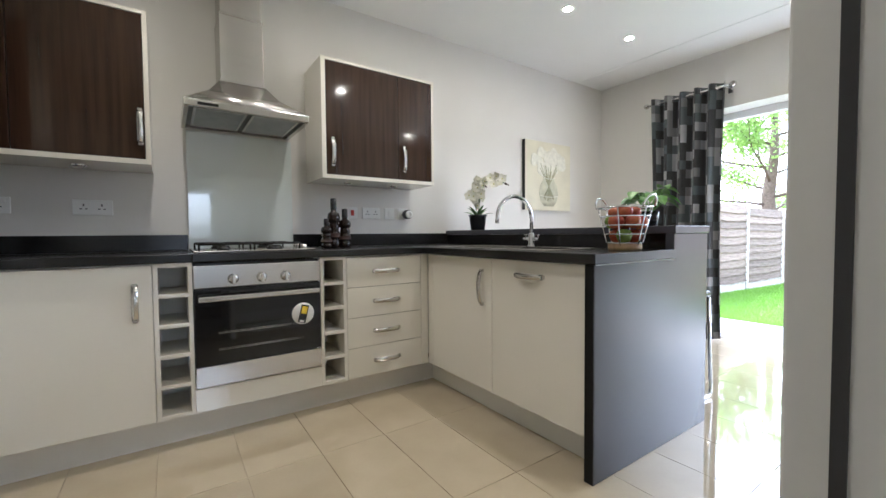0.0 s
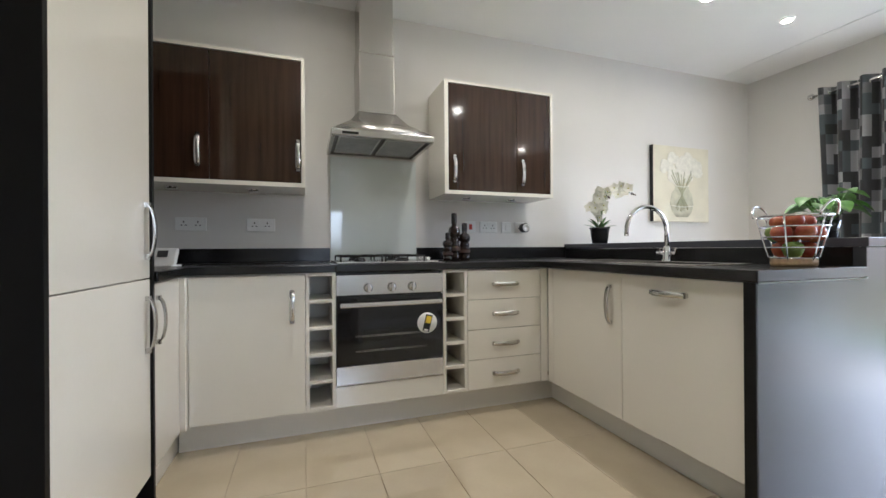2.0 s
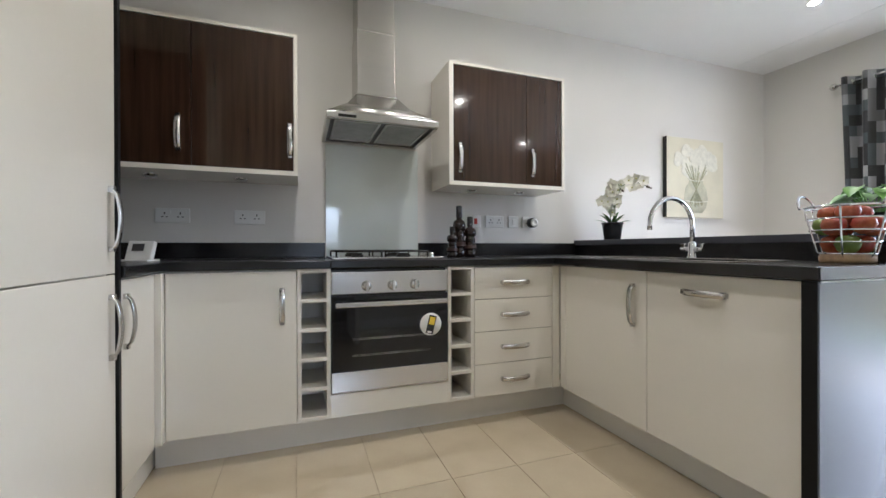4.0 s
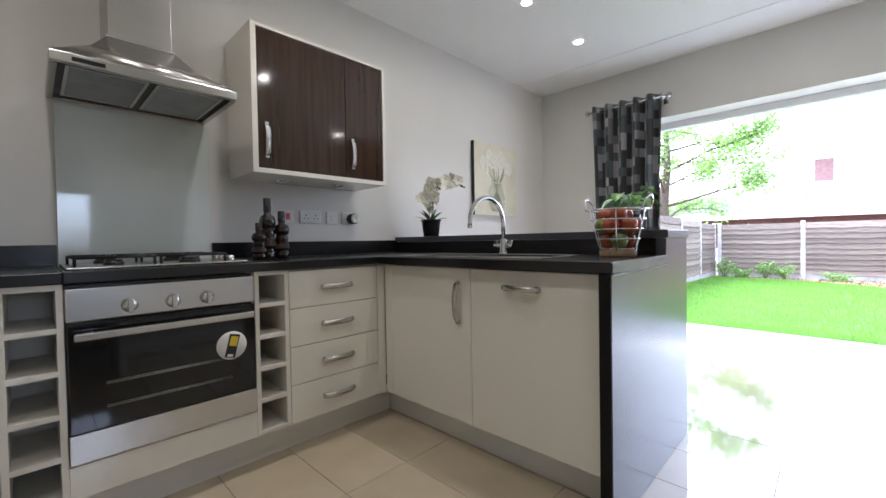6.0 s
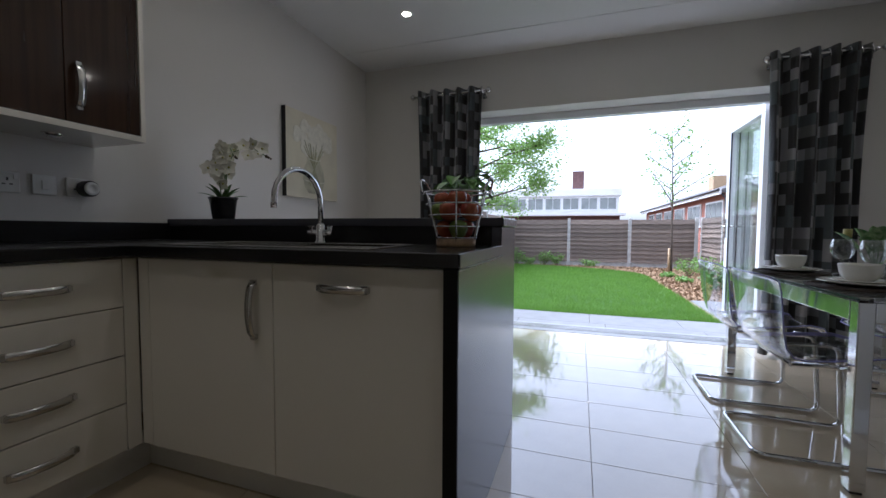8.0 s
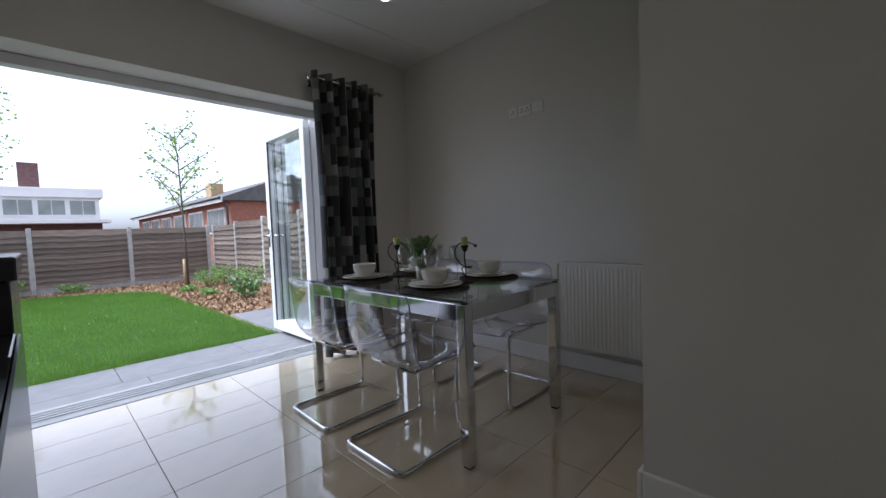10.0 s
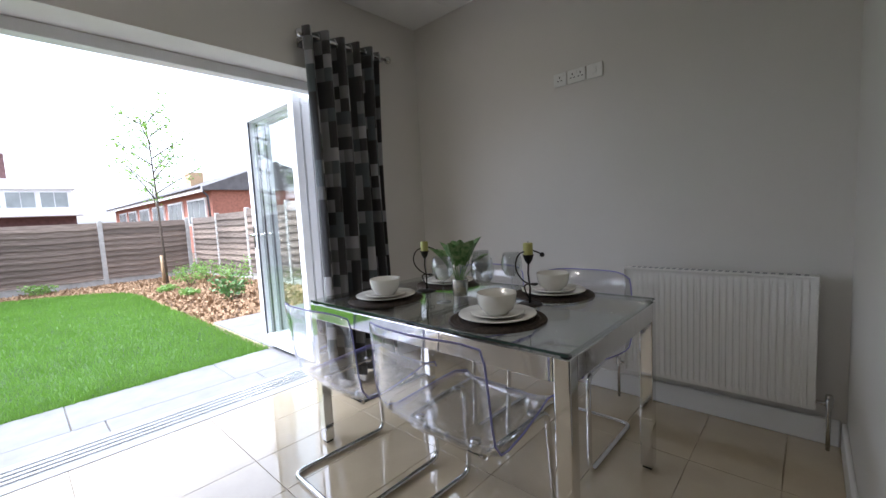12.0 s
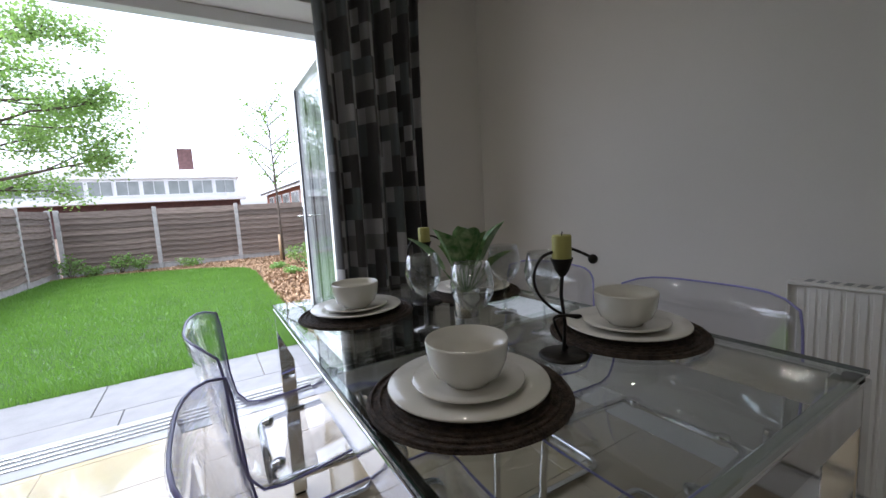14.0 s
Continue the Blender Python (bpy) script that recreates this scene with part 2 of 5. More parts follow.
def lathe(bm, prof, seg=24, at=(0, 0, 0)):
    rings = []
    for r, z in prof:
        rings.append([bm.verts.new((at[0] + r * math.cos(2 * math.pi * k / seg), at[1] + r * math.sin(2 * math.pi * k / seg), at[2] + z)) for k in range(seg)] if r > 1e-5 else [bm.verts.new((at[0], at[1], at[2] + z))])
    for a, b in zip(rings, rings[1:]):
        for k in range(seg):
            j = (k + 1) % seg
            if len(a) == 1 and len(b) > 1:
                bm.faces.new((a[0], b[j], b[k])).smooth = True
            elif len(b) == 1 and len(a) > 1:
                bm.faces.new((a[k], a[j], b[0])).smooth = True
            elif len(a) > 1:
                bm.faces.new((a[k], a[j], b[j], b[k])).smooth = True
    return bm


def tube(bm, pts, r, seg=8, closed=False):
    """A round rod along the points; r may be one radius or one for each point."""
    pts = [Vector(p) for p in pts]
    n = len(pts)
    rad = r if isinstance(r, (list, tuple)) else [r] * n
    rings, ref = [], None
    for i, p in enumerate(pts):
        a = pts[(i - 1) % n] if closed or i else p
        b = pts[(i + 1) % n] if closed or i < n - 1 else p
        d = (b - a).normalized()
        if ref is None:
            ref = d.orthogonal().normalized()
        ref = (ref - d * ref.dot(d)).normalized()
        s = d.cross(ref)
        rings.append([bm.verts.new(p + rad[i] * (ref * math.cos(2 * math.pi * k / seg) + s * math.sin(2 * math.pi * k / seg))) for k in range(seg)])
    for i in range(n if closed else n - 1):
        a, b = rings[i], rings[(i + 1) % n]
        for k in range(seg):
            bm.faces.new((a[k], a[(k + 1) % seg], b[(k + 1) % seg], b[k])).smooth = True
    if not closed:
        bm.faces.new(rings[0][::-1]), bm.faces.new(rings[-1])
    return bm


def rounded(pts, r, n=5):
    """A polyline with its inner corners rounded."""
    pts = [Vector(p) for p in pts]
    out = [pts[0]]
    for a, b, c in zip(pts, pts[1:], pts[2:]):
        u, w = (a - b), (c - b)
        k = min(r, u.length * 0.49, w.length * 0.49)
        p, q = b + u.normalized() * k, b + w.normalized() * k
        for i in range(n + 1):
            s = i / n
            out.append(p * (1 - s) ** 2 + b * 2 * s * (1 - s) + q * s * s)
    return out + [pts[-1]]


def ball(bm, at, r, squash=1.0, seg=16):
    return lathe(bm, [(r * math.sin(math.pi * k / 10), -r * squash * math.cos(math.pi * k / 10)) for k in range(11)], seg, at)


def blade(bm, base, way, length, width, droop, up=(0, 0, 1), n=5):
    """A pointed leaf that bends over, with a folded midrib."""
    base, way, up = Vector(base), Vector(way).normalized(), Vector(up)
    side = way.cross(up)
    side = side.normalized() if side.length > 1e-4 else Vector((1, 0, 0))
    prev = None
    for i in range(n + 1):
        s = i / n
        c = base + way * (length * s) - Vector((0, 0, droop * s * s))
        w = width * math.sin(math.pi * min(1, 0.12 + 0.88 * s)) * 0.5
        row = [bm.verts.new(c - side * w + up * w * 0.35), bm.verts.new(c), bm.verts.new(c + side * w + up * w * 0.35)]
        if prev:
            bm.faces.new((prev[0], prev[1], row[1], row[0])).smooth = True
            bm.faces.new((prev[1], prev[2], row[2], row[1])).smooth = True
        prev = row
    return bm


def mesh_of(name, bm, material):
    me = bpy.data.meshes.new(name)
    bmesh.ops.recalc_face_normals(bm, faces=bm.faces)
    bm.to_mesh(me)
    bm.free()
    me.materials.append(material)
    return me


def part(name, bm, material, parent, label=""):
    ob = new(name, mesh_of(name, bm, material))
    ob.parent = parent
    return tagged(ob, label)


def piece(name, me, parent, at=(0, 0, 0), rz=0.0, scale=(1, 1, 1)):
    ob = new(name, me)
    ob.parent, ob.location, ob.scale = parent, at, scale
    ob.rotation_euler = (0, 0, radians(rz))
    return ob


def thing(name, label, category, at=(0, 0, 0), rz=0.0, group="", kind=""):
    ob = new(name)
    ob.empty_display_size = 0.05
    ob.matrix_basis = pose(*at, 0, 0, rz)
    return tagged(ob, label, category, group, kind)


def solid(name, bm, material, label, category, kind="", group=""):
    return tagged(new(name, mesh_of(name, bm, material)), label, category, group, kind)


def structure(name, bm, material, label, category):
    return solid(name, bm, material, label, category, "structure")


def scatter(name, verts, faces, material, label, category, parent=None):
    me = bpy.data.meshes.new(name)
    me.from_pydata(verts, [], faces)
    me.materials.append(material)
    ob = new(name, me)
    ob.parent = parent
    return tagged(ob, label, category, "", "stuff")


# ---- the room ----
XW, XE, YS, YK, XC = -1.32, 4.06, -4.56, -3.42, 1.50  # west wall, patio wall, radiator wall, kitchen's south wall, its end
OPEN_A, OPEN_B, HEAD = -3.86, -0.98, 2.10             # the patio opening
structure("wall_north", box(XW - 0.2, XE + 0.3, 0.0, 0.2, -0.1, CEIL + 0.1), WALL, "white painted kitchen wall behind the hob", "wall")
structure("wall_west", box(XW - 0.2, XW, YK, 0.0, -0.1, CEIL + 0.1), WALL, "white painted wall behind the tall unit", "wall")
bm = box(XE, XE + 0.3, OPEN_B, 0.0, -0.1, CEIL + 0.1)
bx(bm, XE, XE + 0.3, YS, OPEN_A, -0.1, CEIL + 0.1)
bx(bm, XE, XE + 0.3, OPEN_A, OPEN_B, HEAD, CEIL + 0.1)
structure("wall_east", bm, WALL, "white painted wall round the patio opening", "wall")
structure("wall_south", box(XC, XE + 0.3, YS - 0.2, YS, -0.1, CEIL + 0.1), WALL, "white painted dining wall behind the radiator", "wall")
structure("wall_nib", box(XC - 0.12, XC, YS - 0.2, YK, -0.1, CEIL + 0.1), WALL, "white painted wall end beside the dining area", "wall")
bm = box(XW - 0.2, -0.42, YK - 0.12, YK, -0.1, CEIL + 0.1)
bx(bm, 0.42, XC - 0.12, YK - 0.12, YK, -0.1, CEIL + 0.1)
bx(bm, -0.42, 0.42, YK - 0.12, YK, 2.04, CEIL + 0.1)
structure("wall_entry", bm, WALL, "white painted wall with the entry doorway", "wall")
HX0, HX1, HZ0, HZ1 = 0.02, 0.66, 0.92, 1.74       # hall window
bm = box(-0.9, HX0, YK - 1.6, YK - 1.5, -0.1, 2.62)
bx(bm, HX1, 0.9, YK - 1.6, YK - 1.5, -0.1, 2.62), bx(bm, HX0, HX1, YK - 1.6, YK - 1.5, -0.1, HZ0), bx(bm, HX0, HX1, YK - 1.6, YK - 1.5, HZ1, 2.62)
bx(bm, -1.0, -0.9, YK - 1.5, YK - 0.12, -0.1, 2.62), bx(bm, 0.9, 1.0, YK - 1.5, YK - 0.12, -0.1, 2.62)
structure("wall_hall", bm, WALL, "plain white hallway walls beyond the doorway", "wall")
hall_window = thing("window_2", "white plastic hall window facing the kitchen doorway", "window", (0, YK - 1.55, 0), 0, kind="structure")
for a, b, c, d in ((HX0, HX0 + 0.04, HZ0, HZ1), (HX1 - 0.04, HX1, HZ0, HZ1), (HX0 + 0.04, HX1 - 0.04, HZ0, HZ0 + 0.04), (HX0 + 0.04, HX1 - 0.04, HZ1 - 0.04, HZ1)):
    part("window_frame", box(a + 0.001, b - 0.001, -0.03, 0.03, c + 0.001, d - 0.001, 0.004), UPVC, hall_window)
part("pane", box(HX0 + 0.038, HX1 - 0.038, -0.003, 0.003, HZ0 + 0.038, HZ1 - 0.038), GLASS, hall_window).visible_shadow = False
structure("ceiling", box(XW - 0.2, XE + 0.3, YS - 0.6, 0.2, CEIL, CEIL + 0.12), CEILING, "smooth white painted ceiling", "ceiling")
floor_ob = structure("floor", box(XW - 0.2, XE + 0.22, YS - 0.6, 0.2, -0.12, -0.006), GROUT, "polished cream porcelain tile floor", "floor")


def skirting(name, x0, x1, y0, y1):
    bm = box(x0, x1, y0, y1, 0.0, 0.12, 0.006)
    return structure(name, bm, WHITE, "white painted skirting board", "skirting")


skirting("baseboard_south", XC + 0.02, XE - 0.02, YS, YS + 0.018)
skirting("baseboard_east", XE - 0.018, XE, YS + 0.02, OPEN_A)
skirting("baseboard_nib", XC, XC + 0.018, YS + 0.02, YK + 0.018)
skirting("baseboard_kitchen", 0.5, XC, YK, YK + 0.018)
skirting("baseboard_north", 2.25, XE - 0.02, -0.018, 0.0)
# ceiling access strip over the patio side
structure("trim", box(3.62, 3.64, -4.5, -0.05, CEIL - 0.004, CEIL + 0.001), CEILING, "thin joint line in the ceiling", "trim")

# entry door, open into the kitchen
door = thing("door_1", "white painted entry door standing open", "door", (0.42, YK, 0), 0, kind="structure")
part("leaf", box(-0.045, 0.0, 0.01, 0.742, 0.008, 2.02, 0.003), WHITE, door)
# thin dark strip down the leaf, near its free edge
part("edge_strip", box(-0.0475, -0.0445, 0.697, 0.708, 0.01, 2.015), DARKGREY, door, "thin dark strip down the door")
for s in (-0.06, 0.015):
    bm = bmesh.new()
    tube(bm, rounded([(s if s > 0 else -0.045, 0.66, 1.0), (s - 0.02 if s < 0 else s + 0.03, 0.66, 1.0), (s - 0.02 if s < 0 else s + 0.03, 0.56, 1.0)], 0.015), 0.009)
    part("door_handle", bm, SATIN, door)


def downlight(x, y):
    t = thing("downlight", "recessed white ceiling downlight, lit", "downlight", (x, y, CEIL), 0, "ceiling downlights")
    bm = bmesh.new()
    lathe(bm, [(0.030, -0.001), (0.030, -0.006), (0.044, -0.007), (0.047, -0.001)], 24)
    part("bezel", bm, WHITE, t)
    bm = bmesh.new()
    lathe(bm, [(0.0, -0.003), (0.029, -0.003)], 20)
    part("bulb", bm, LAMPGLOW, t, "glowing warm lamp")
    la = bpy.data.lights.new("downlight_beam", "SPOT")
    la.energy, la.color, la.spot_size, la.spot_blend, la.shadow_soft_size = 1.1, (1.0, 0.86, 0.68), radians(110), 0.8, 0.03
    o = new("downlight_beam", la)
    o.parent, o.location = t, (0, 0, -0.02)
    return t


for x, y in DOWNLIGHTS:
    downlight(x, y)


# ---- patio opening: frame, track, folded leaves, curtains ----
frame_ob = thing("window_1", "white plastic folding patio door frame, wide open", "patio door", (0, 0, 0), kind="structure")
part("head", box(4.28, 4.36, OPEN_A, OPEN_B, 2.035, 2.098, 0.004), UPVC, frame_ob)
part("jamb", box(4.28, 4.36, OPEN_B - 0.06, OPEN_B - 0.001, 0.0, 2.035, 0.004), UPVC, frame_ob)
part("jamb", box(4.28, 4.36, OPEN_A + 0.001, OPEN_A + 0.06, 0.0, 2.035, 0.004), UPVC, frame_ob)
part("sill", box(4.20, 4.50, OPEN_A, OPEN_B, -0.05, 0.004, 0.003), SILL, frame_ob)
for x in (4.29, 4.335, 4.38, 4.425):
    part("track", box(x, x + 0.016, OPEN_A + 0.06, OPEN_B - 0.06, 0.004, 0.012, 0.002), SATIN, frame_ob, "thin aluminium door track")


def patio_leaf(y, x0=4.46, x1=5.36):
    """One folded leaf, its plane across the opening, swung outwards."""
    t = thing("patio_door_leaf", "white plastic glazed patio door leaf, folded open outside", "patio door", (0, y, 0), 0, "folded patio door leaves")
    for a, b, c, d in ((x0, x1, 2.0, 2.07), (x0, x1, 0.02, 0.11)):
        part("rail", box(a, b, -0.03, 0.03, c, d, 0.005), UPVC, t)
    for a, b in ((x0, x0 + 0.075), (x1 - 0.075, x1)):
        part("stile", box(a, b, -0.03, 0.03, 0.11, 2.0, 0.005), UPVC, t)
    part("pane", box(x0 + 0.07, x1 - 0.07, -0.010, 0.010, 0.105, 2.005), GLASS, t).visible_shadow = False
    for a in (x0 + 0.075, x1 - 0.083):
        part("bead", box(a, a + 0.008, 0.012, 0.026, 0.11, 2.0), DARKGREY, t, "dark glazing gasket")
    bm = bmesh.new()
    tube(bm, rounded([(x1 - 0.035, 0.03, 1.02), (x1 - 0.035, 0.075, 1.02), (x1 - 0.16, 0.075, 1.02)], 0.015), 0.008)
    bx(bm, x1 - 0.05, x1 - 0.02, 0.028, 0.04, 0.9, 1.1, 0.004)
    part("handle", bm, SATIN, t, "satin metal lever handle")
    return t


for y in (-3.69, -3.762, -3.834):
    patio_leaf(y)


def curtain(y0, y1, folds, seed):
    """Eyelet curtain hanging in round pleats from its pole."""
    rnd = random.Random(seed)
    t = thing("curtain", "black, grey and silver block-patterned eyelet curtain, drawn aside", "curtain", (3.965, 0, 0), 0, "patio curtains")
    bm = bmesh.new()
    uvl = bm.loops.layers.uv.new("UVMap")
    nu, nz = folds * 14, 22
    grid, ulen = [], []
    amp = [rnd.uniform(0.8, 1.1) for _ in range(folds + 1)]
    for j in range(nz + 1):
        s = j / nz
        z = 2.31 - s * 2.29
        row, us, u, last = [], [], 0.0, None
        for i in range(nu + 1):
            p = i / nu
            mid = (y0 + y1) / 2
            squeeze = 1 - 0.06 * math.sin(math.pi * s)
            y = mid + (y0 + (y1 - y0) * p - mid) * squeeze + 0.006 * math.sin(9 * p + 3 * s)
            x = amp[int(p * folds)] * (0.052 + 0.008 * s) * math.sin(2 * math.pi * folds * p) + 0.008 * math.sin(4 * s + 5 * p)
            v = bm.verts.new((x, y, z))
            if last:
                u += (Vector((x, y)) - last).length
            last = Vector((x, y))
            row.append(v), us.append(u)
        grid.append(row), ulen.append((us, z))
    for j in range(nz):
        for i in range(nu):
            f = bm.faces.new((grid[j][i], grid[j][i + 1], grid[j + 1][i + 1], grid[j + 1][i]))
            f.smooth = True
            for lp, (jj, ii) in zip(f.loops, ((j, i), (j, i + 1), (j + 1, i + 1), (j + 1, i))):
                lp[uvl].uv = (ulen[0][0][ii], ulen[jj][1])
    cloth = part("cloth", bm, CLOTH, t)
    th = cloth.modifiers.new("thickness", "SOLIDIFY")
    th.thickness = 0.003
    for k in range(folds * 2):
        p = (k + 0.5) / (folds * 2) + 0.0
        bm = bmesh.new()
        yy = y0 + (y1 - y0) * (k / (folds * 2) + 1e-3)
        ring = [(0.024 * math.cos(a * math.pi / 6) * 0.4, yy + 0.006 * math.sin(a * math.pi / 6), 2.268 + 0.026 * math.sin(a * math.pi / 6)) for a in range(12)]
        tube(bm, ring, 0.004, 6, True)
        part("eyelet", bm, CHROME, t, "chrome eyelet ring")
    return t


def curtain_pole(y0, y1):
    t = thing("curtain_pole", "short chrome curtain pole with ball ends on brackets", "curtain pole", (3.965, 0, 2.268), 0, "curtain poles")
    bm = bmesh.new()
    tube(bm, [(0, y0, 0), (0, y1, 0)], 0.011, 12)
    part("rod", bm, CHROME, t)
    for y in (y0 - 0.018, y1 + 0.018):
        bm = bmesh.new()
        ball(bm, (0, y, 0), 0.026)
        part("finial", bm, SATIN, t)
    for y in (y0 + 0.03, y1 - 0.03):
        bm = bmesh.new()
        tube(bm, rounded([(0.0, y, -0.012), (0.05, y, -0.012), (0.094, y, -0.012)], 0.01), 0.006)
        bx(bm, 0.088, 0.094, y - 0.02, y + 0.02, -0.05, 0.03, 0.002)
        part("bracket", bm, SATIN, t)
    return t


curtain(-1.28, -0.64, 5, 3)
curtain_pole(-1.32, -0.60)
curtain(-4.10, -3.50, 5, 8)
curtain_pole(-4.16, -3.50)


# ---- kitchen units ----
def bow_handle(parent, at, length, along, out):
    """A flat arched bar handle, its ends on the door."""
    a, o = Vector(along), Vector(out)
    w = a.cross(o)
    bm, prev, n = bmesh.new(), None, 10
    for i in range(n + 1):
        s = i / n
        c = Vector(at) + a * (length * (s - 0.5)) + o * (0.004 + 0.024 * math.sin(math.pi * s) ** 0.5)
        half = 0.0125
        th = o * 0.006
        row = [bm.verts.new(c - w * half), bm.verts.new(c + w * half), bm.verts.new(c + w * half + th), bm.verts.new(c - w * half + th)]
        if prev:
            for k in range(4):
                bm.faces.new((prev[k], prev[(k + 1) % 4], row[(k + 1) % 4], row[k])).smooth = k in (0, 2)
        else:
            bm.faces.new(row[::-1])
        prev = row
    bm.faces.new(prev)
    for e in (-0.5, 0.5):
        c = Vector(at) + a * (length * e * 0.95)
        bmesh.ops.create_cube(bm, size=0.018, matrix=Matrix.Translation(c + o * 0.006))
    return part("handle", bm, SATIN, parent, "satin metal bow handle")


N = (0, -1, 0)
DOORZ = (0.15, 0.862)
base = thing("base_cabinet", "cream gloss base cabinet with a tall bow handle", "cabinet", (0, 0, 0), 0, "base cabinets")
part("carcase", box(-0.72, -0.152, -0.575, -0.01, 0.15, 0.868), CARCASE, base)
d = part("door", box(-0.675, -0.153, -0.60, -0.578, *DOORZ, 0.003), CREAM, base)
bow_handle(d, (-0.215, -0.60, 0.70), 0.16, (0, 0, 1), N)
corner = thing("base_cabinet", "cream gloss base cabinet beside the tall fridge unit", "cabinet", (0, 0, 0), 0, "base cabinets")
part("carcase", box(-1.30, -0.725, -0.984, -0.02, 0.15, 0.868), CARCASE, corner)
d = part("door", box(-0.722, -0.70, -0.982, -0.645, *DOORZ, 0.003), CREAM, corner)
part("corner_post", box(-0.722, -0.677, -0.64, -0.590, *DOORZ, 0.002), CREAM, corner)
bow_handle(d, (-0.70, -0.94, 0.72), 0.18, (0, 0, 1), (1, 0, 0))


def wine_rack(x0):
    t = thing("wine_rack", "narrow cream open wine rack unit with five cells", "wine rack", (x0, 0, 0), 0, "wine racks")
    for a in (0.0, 0.132):
        part("side", box(a, a + 0.018, -0.60, -0.02, 0.15, 0.868, 0.001), CARCASE, t)
    part("back", box(0.018, 0.132, -0.28, -0.265, 0.15, 0.868), CARCASE, t)
    for k in range(6):
        z = 0.15 + k * 0.70 / 5
        part("shelf", box(0.018, 0.132, -0.60, -0.28, z, z + 0.018, 0.001), CARCASE, t)
    return t


wine_rack(-0.15)
wine_rack(0.60)

oven = thing("oven", "built-in stainless steel oven with a dark glass door", "oven", (0, 0, 0))
part("housing", box(0.004, 0.596, -0.575, -0.02, 0.255, 0.862), BLACK, oven)
part("control_panel", box(0.003, 0.597, -0.605, -0.575, 0.742, 0.852, 0.004), STEEL, oven)
for x in (0.17, 0.30, 0.415):
    bm = bmesh.new()
    lathe(bm, [(0.025, 0.0), (0.025, 0.006), (0.021, 0.010), (0.019, 0.020), (0.0, 0.021)], 24)
    bx(bm, -0.0075, 0.0075, -0.024, 0.024, 0.016, 0.036, 0.003)
    bmesh.ops.transform(bm, verts=bm.verts, matrix=pose(x, -0.605, 0.782, 90))
    part("knob", bm, SATIN, oven)
od = part("door", box(0.003, 0.597, -0.604, -0.577, 0.268, 0.735, 0.003), BLACK, oven)
part("glass", box(0.006, 0.594, -0.609, -0.6045, 0.372, 0.728, 0.002), OVENGLASS, od)
part("lower_trim", box(0.003, 0.597, -0.611, -0.6045, 0.269, 0.368, 0.002), STEEL, od)
for z in (0.44, 0.52):
    bm = bmesh.new()
    for k in range(2):
        tube(bm, [(0.10, -0.6095, z + k * 0.006), (0.50, -0.6095, z + k * 0.006)], 0.0012, 6)
    part("rack", bm, SATIN, od, "thin bright oven rack behind glass")
bm = box(0.02, 0.58, -0.655, -0.638, 0.683, 0.708, 0.005)
for x in (0.06, 0.54):
    bx(bm, x - 0.012, x + 0.012, -0.642, -0.606, 0.687, 0.704, 0.002)
part("handle", bm, STEEL, od)
bm = bmesh.new()
lathe(bm, [(0.058, 0.0), (0.058, 0.0015), (0.0, 0.0015)], 32)
bmesh.ops.transform(bm, verts=bm.verts, matrix=pose(0.50, -0.6095, 0.572, 90))
sticker = part("sticker", bm, WHITE, od, "round white energy sticker with black and yellow")
slant = pose(0.502, -0.612, 0.572, 0, 14, 0)
for name, size, material in (("black_mark", (-0.020, 0.020, -0.0015, 0.0, -0.050, 0.046), BLACK), ("yellow_mark", (-0.014, 0.015, -0.0035, -0.0025, -0.002, 0.038), YELLOW), ("white_mark", (-0.012, 0.010, -0.0035, -0.0025, -0.046, -0.036), WHITE)):
    bm = box(*size)
    bmesh.ops.transform(bm, verts=bm.verts, matrix=slant)
    part(name, bm, material, sticker)
part("filler", box(0.0, 0.60, -0.598, -0.578, 0.15, 0.262, 0.002), CREAM, oven, "cream filler panel under the oven")

drawers = thing("drawer_unit", "cream gloss unit of four drawers with bow handles", "drawer unit", (0, 0, 0))
part("carcase", box(0.752, 1.278, -0.575, -0.02, 0.15, 0.868), CARCASE, drawers)
for k in range(4):
    z0 = 0.15 + k * 0.1785
    d = part("drawer_front", box(0.753, 1.247, -0.60, -0.578, z0, z0 + 0.1755, 0.003), CREAM, drawers)
    bow_handle(d, (1.0, -0.60, z0 + 0.090), 0.17, (1, 0, 0), N)
part("corner_post", box(1.250, 1.300, -0.60, -0.578, *DOORZ, 0.002), CREAM, drawers)

W = (-1, 0, 0)
sinkunit = thing("base_cabinet", "cream gloss sink base cabinet with a tall handle", "cabinet", (0, 0, 0), 0, "base cabinets")
part("carcase", box(1.325, 1.86, -1.225, -0.605, 0.15, 0.70), CARCASE, sinkunit)
part("corner_post", box(1.302, 1.322, -0.655, -0.602, *DOORZ, 0.002), CREAM, sinkunit)
d = part("door", box(1.30, 1.322, -1.225, -0.658, *DOORZ, 0.003), CREAM, sinkunit)
bow_handle(d, (1.30, -1.155, 0.705), 0.19, (0, 0, 1), W)
dish = thing("dishwasher", "integrated dishwasher behind a cream gloss door", "dishwasher", (0, 0, 0))
part("body", box(1.325, 1.86, -1.822, -1.23, 0.15, 0.868), DARKGREY, dish)
d = part("door", box(1.30, 1.322, -1.824, -1.228, *DOORZ, 0.003), CREAM, dish)
bow_handle(d, (1.30, -1.495, 0.792), 0.17, (0, 1, 0), W)

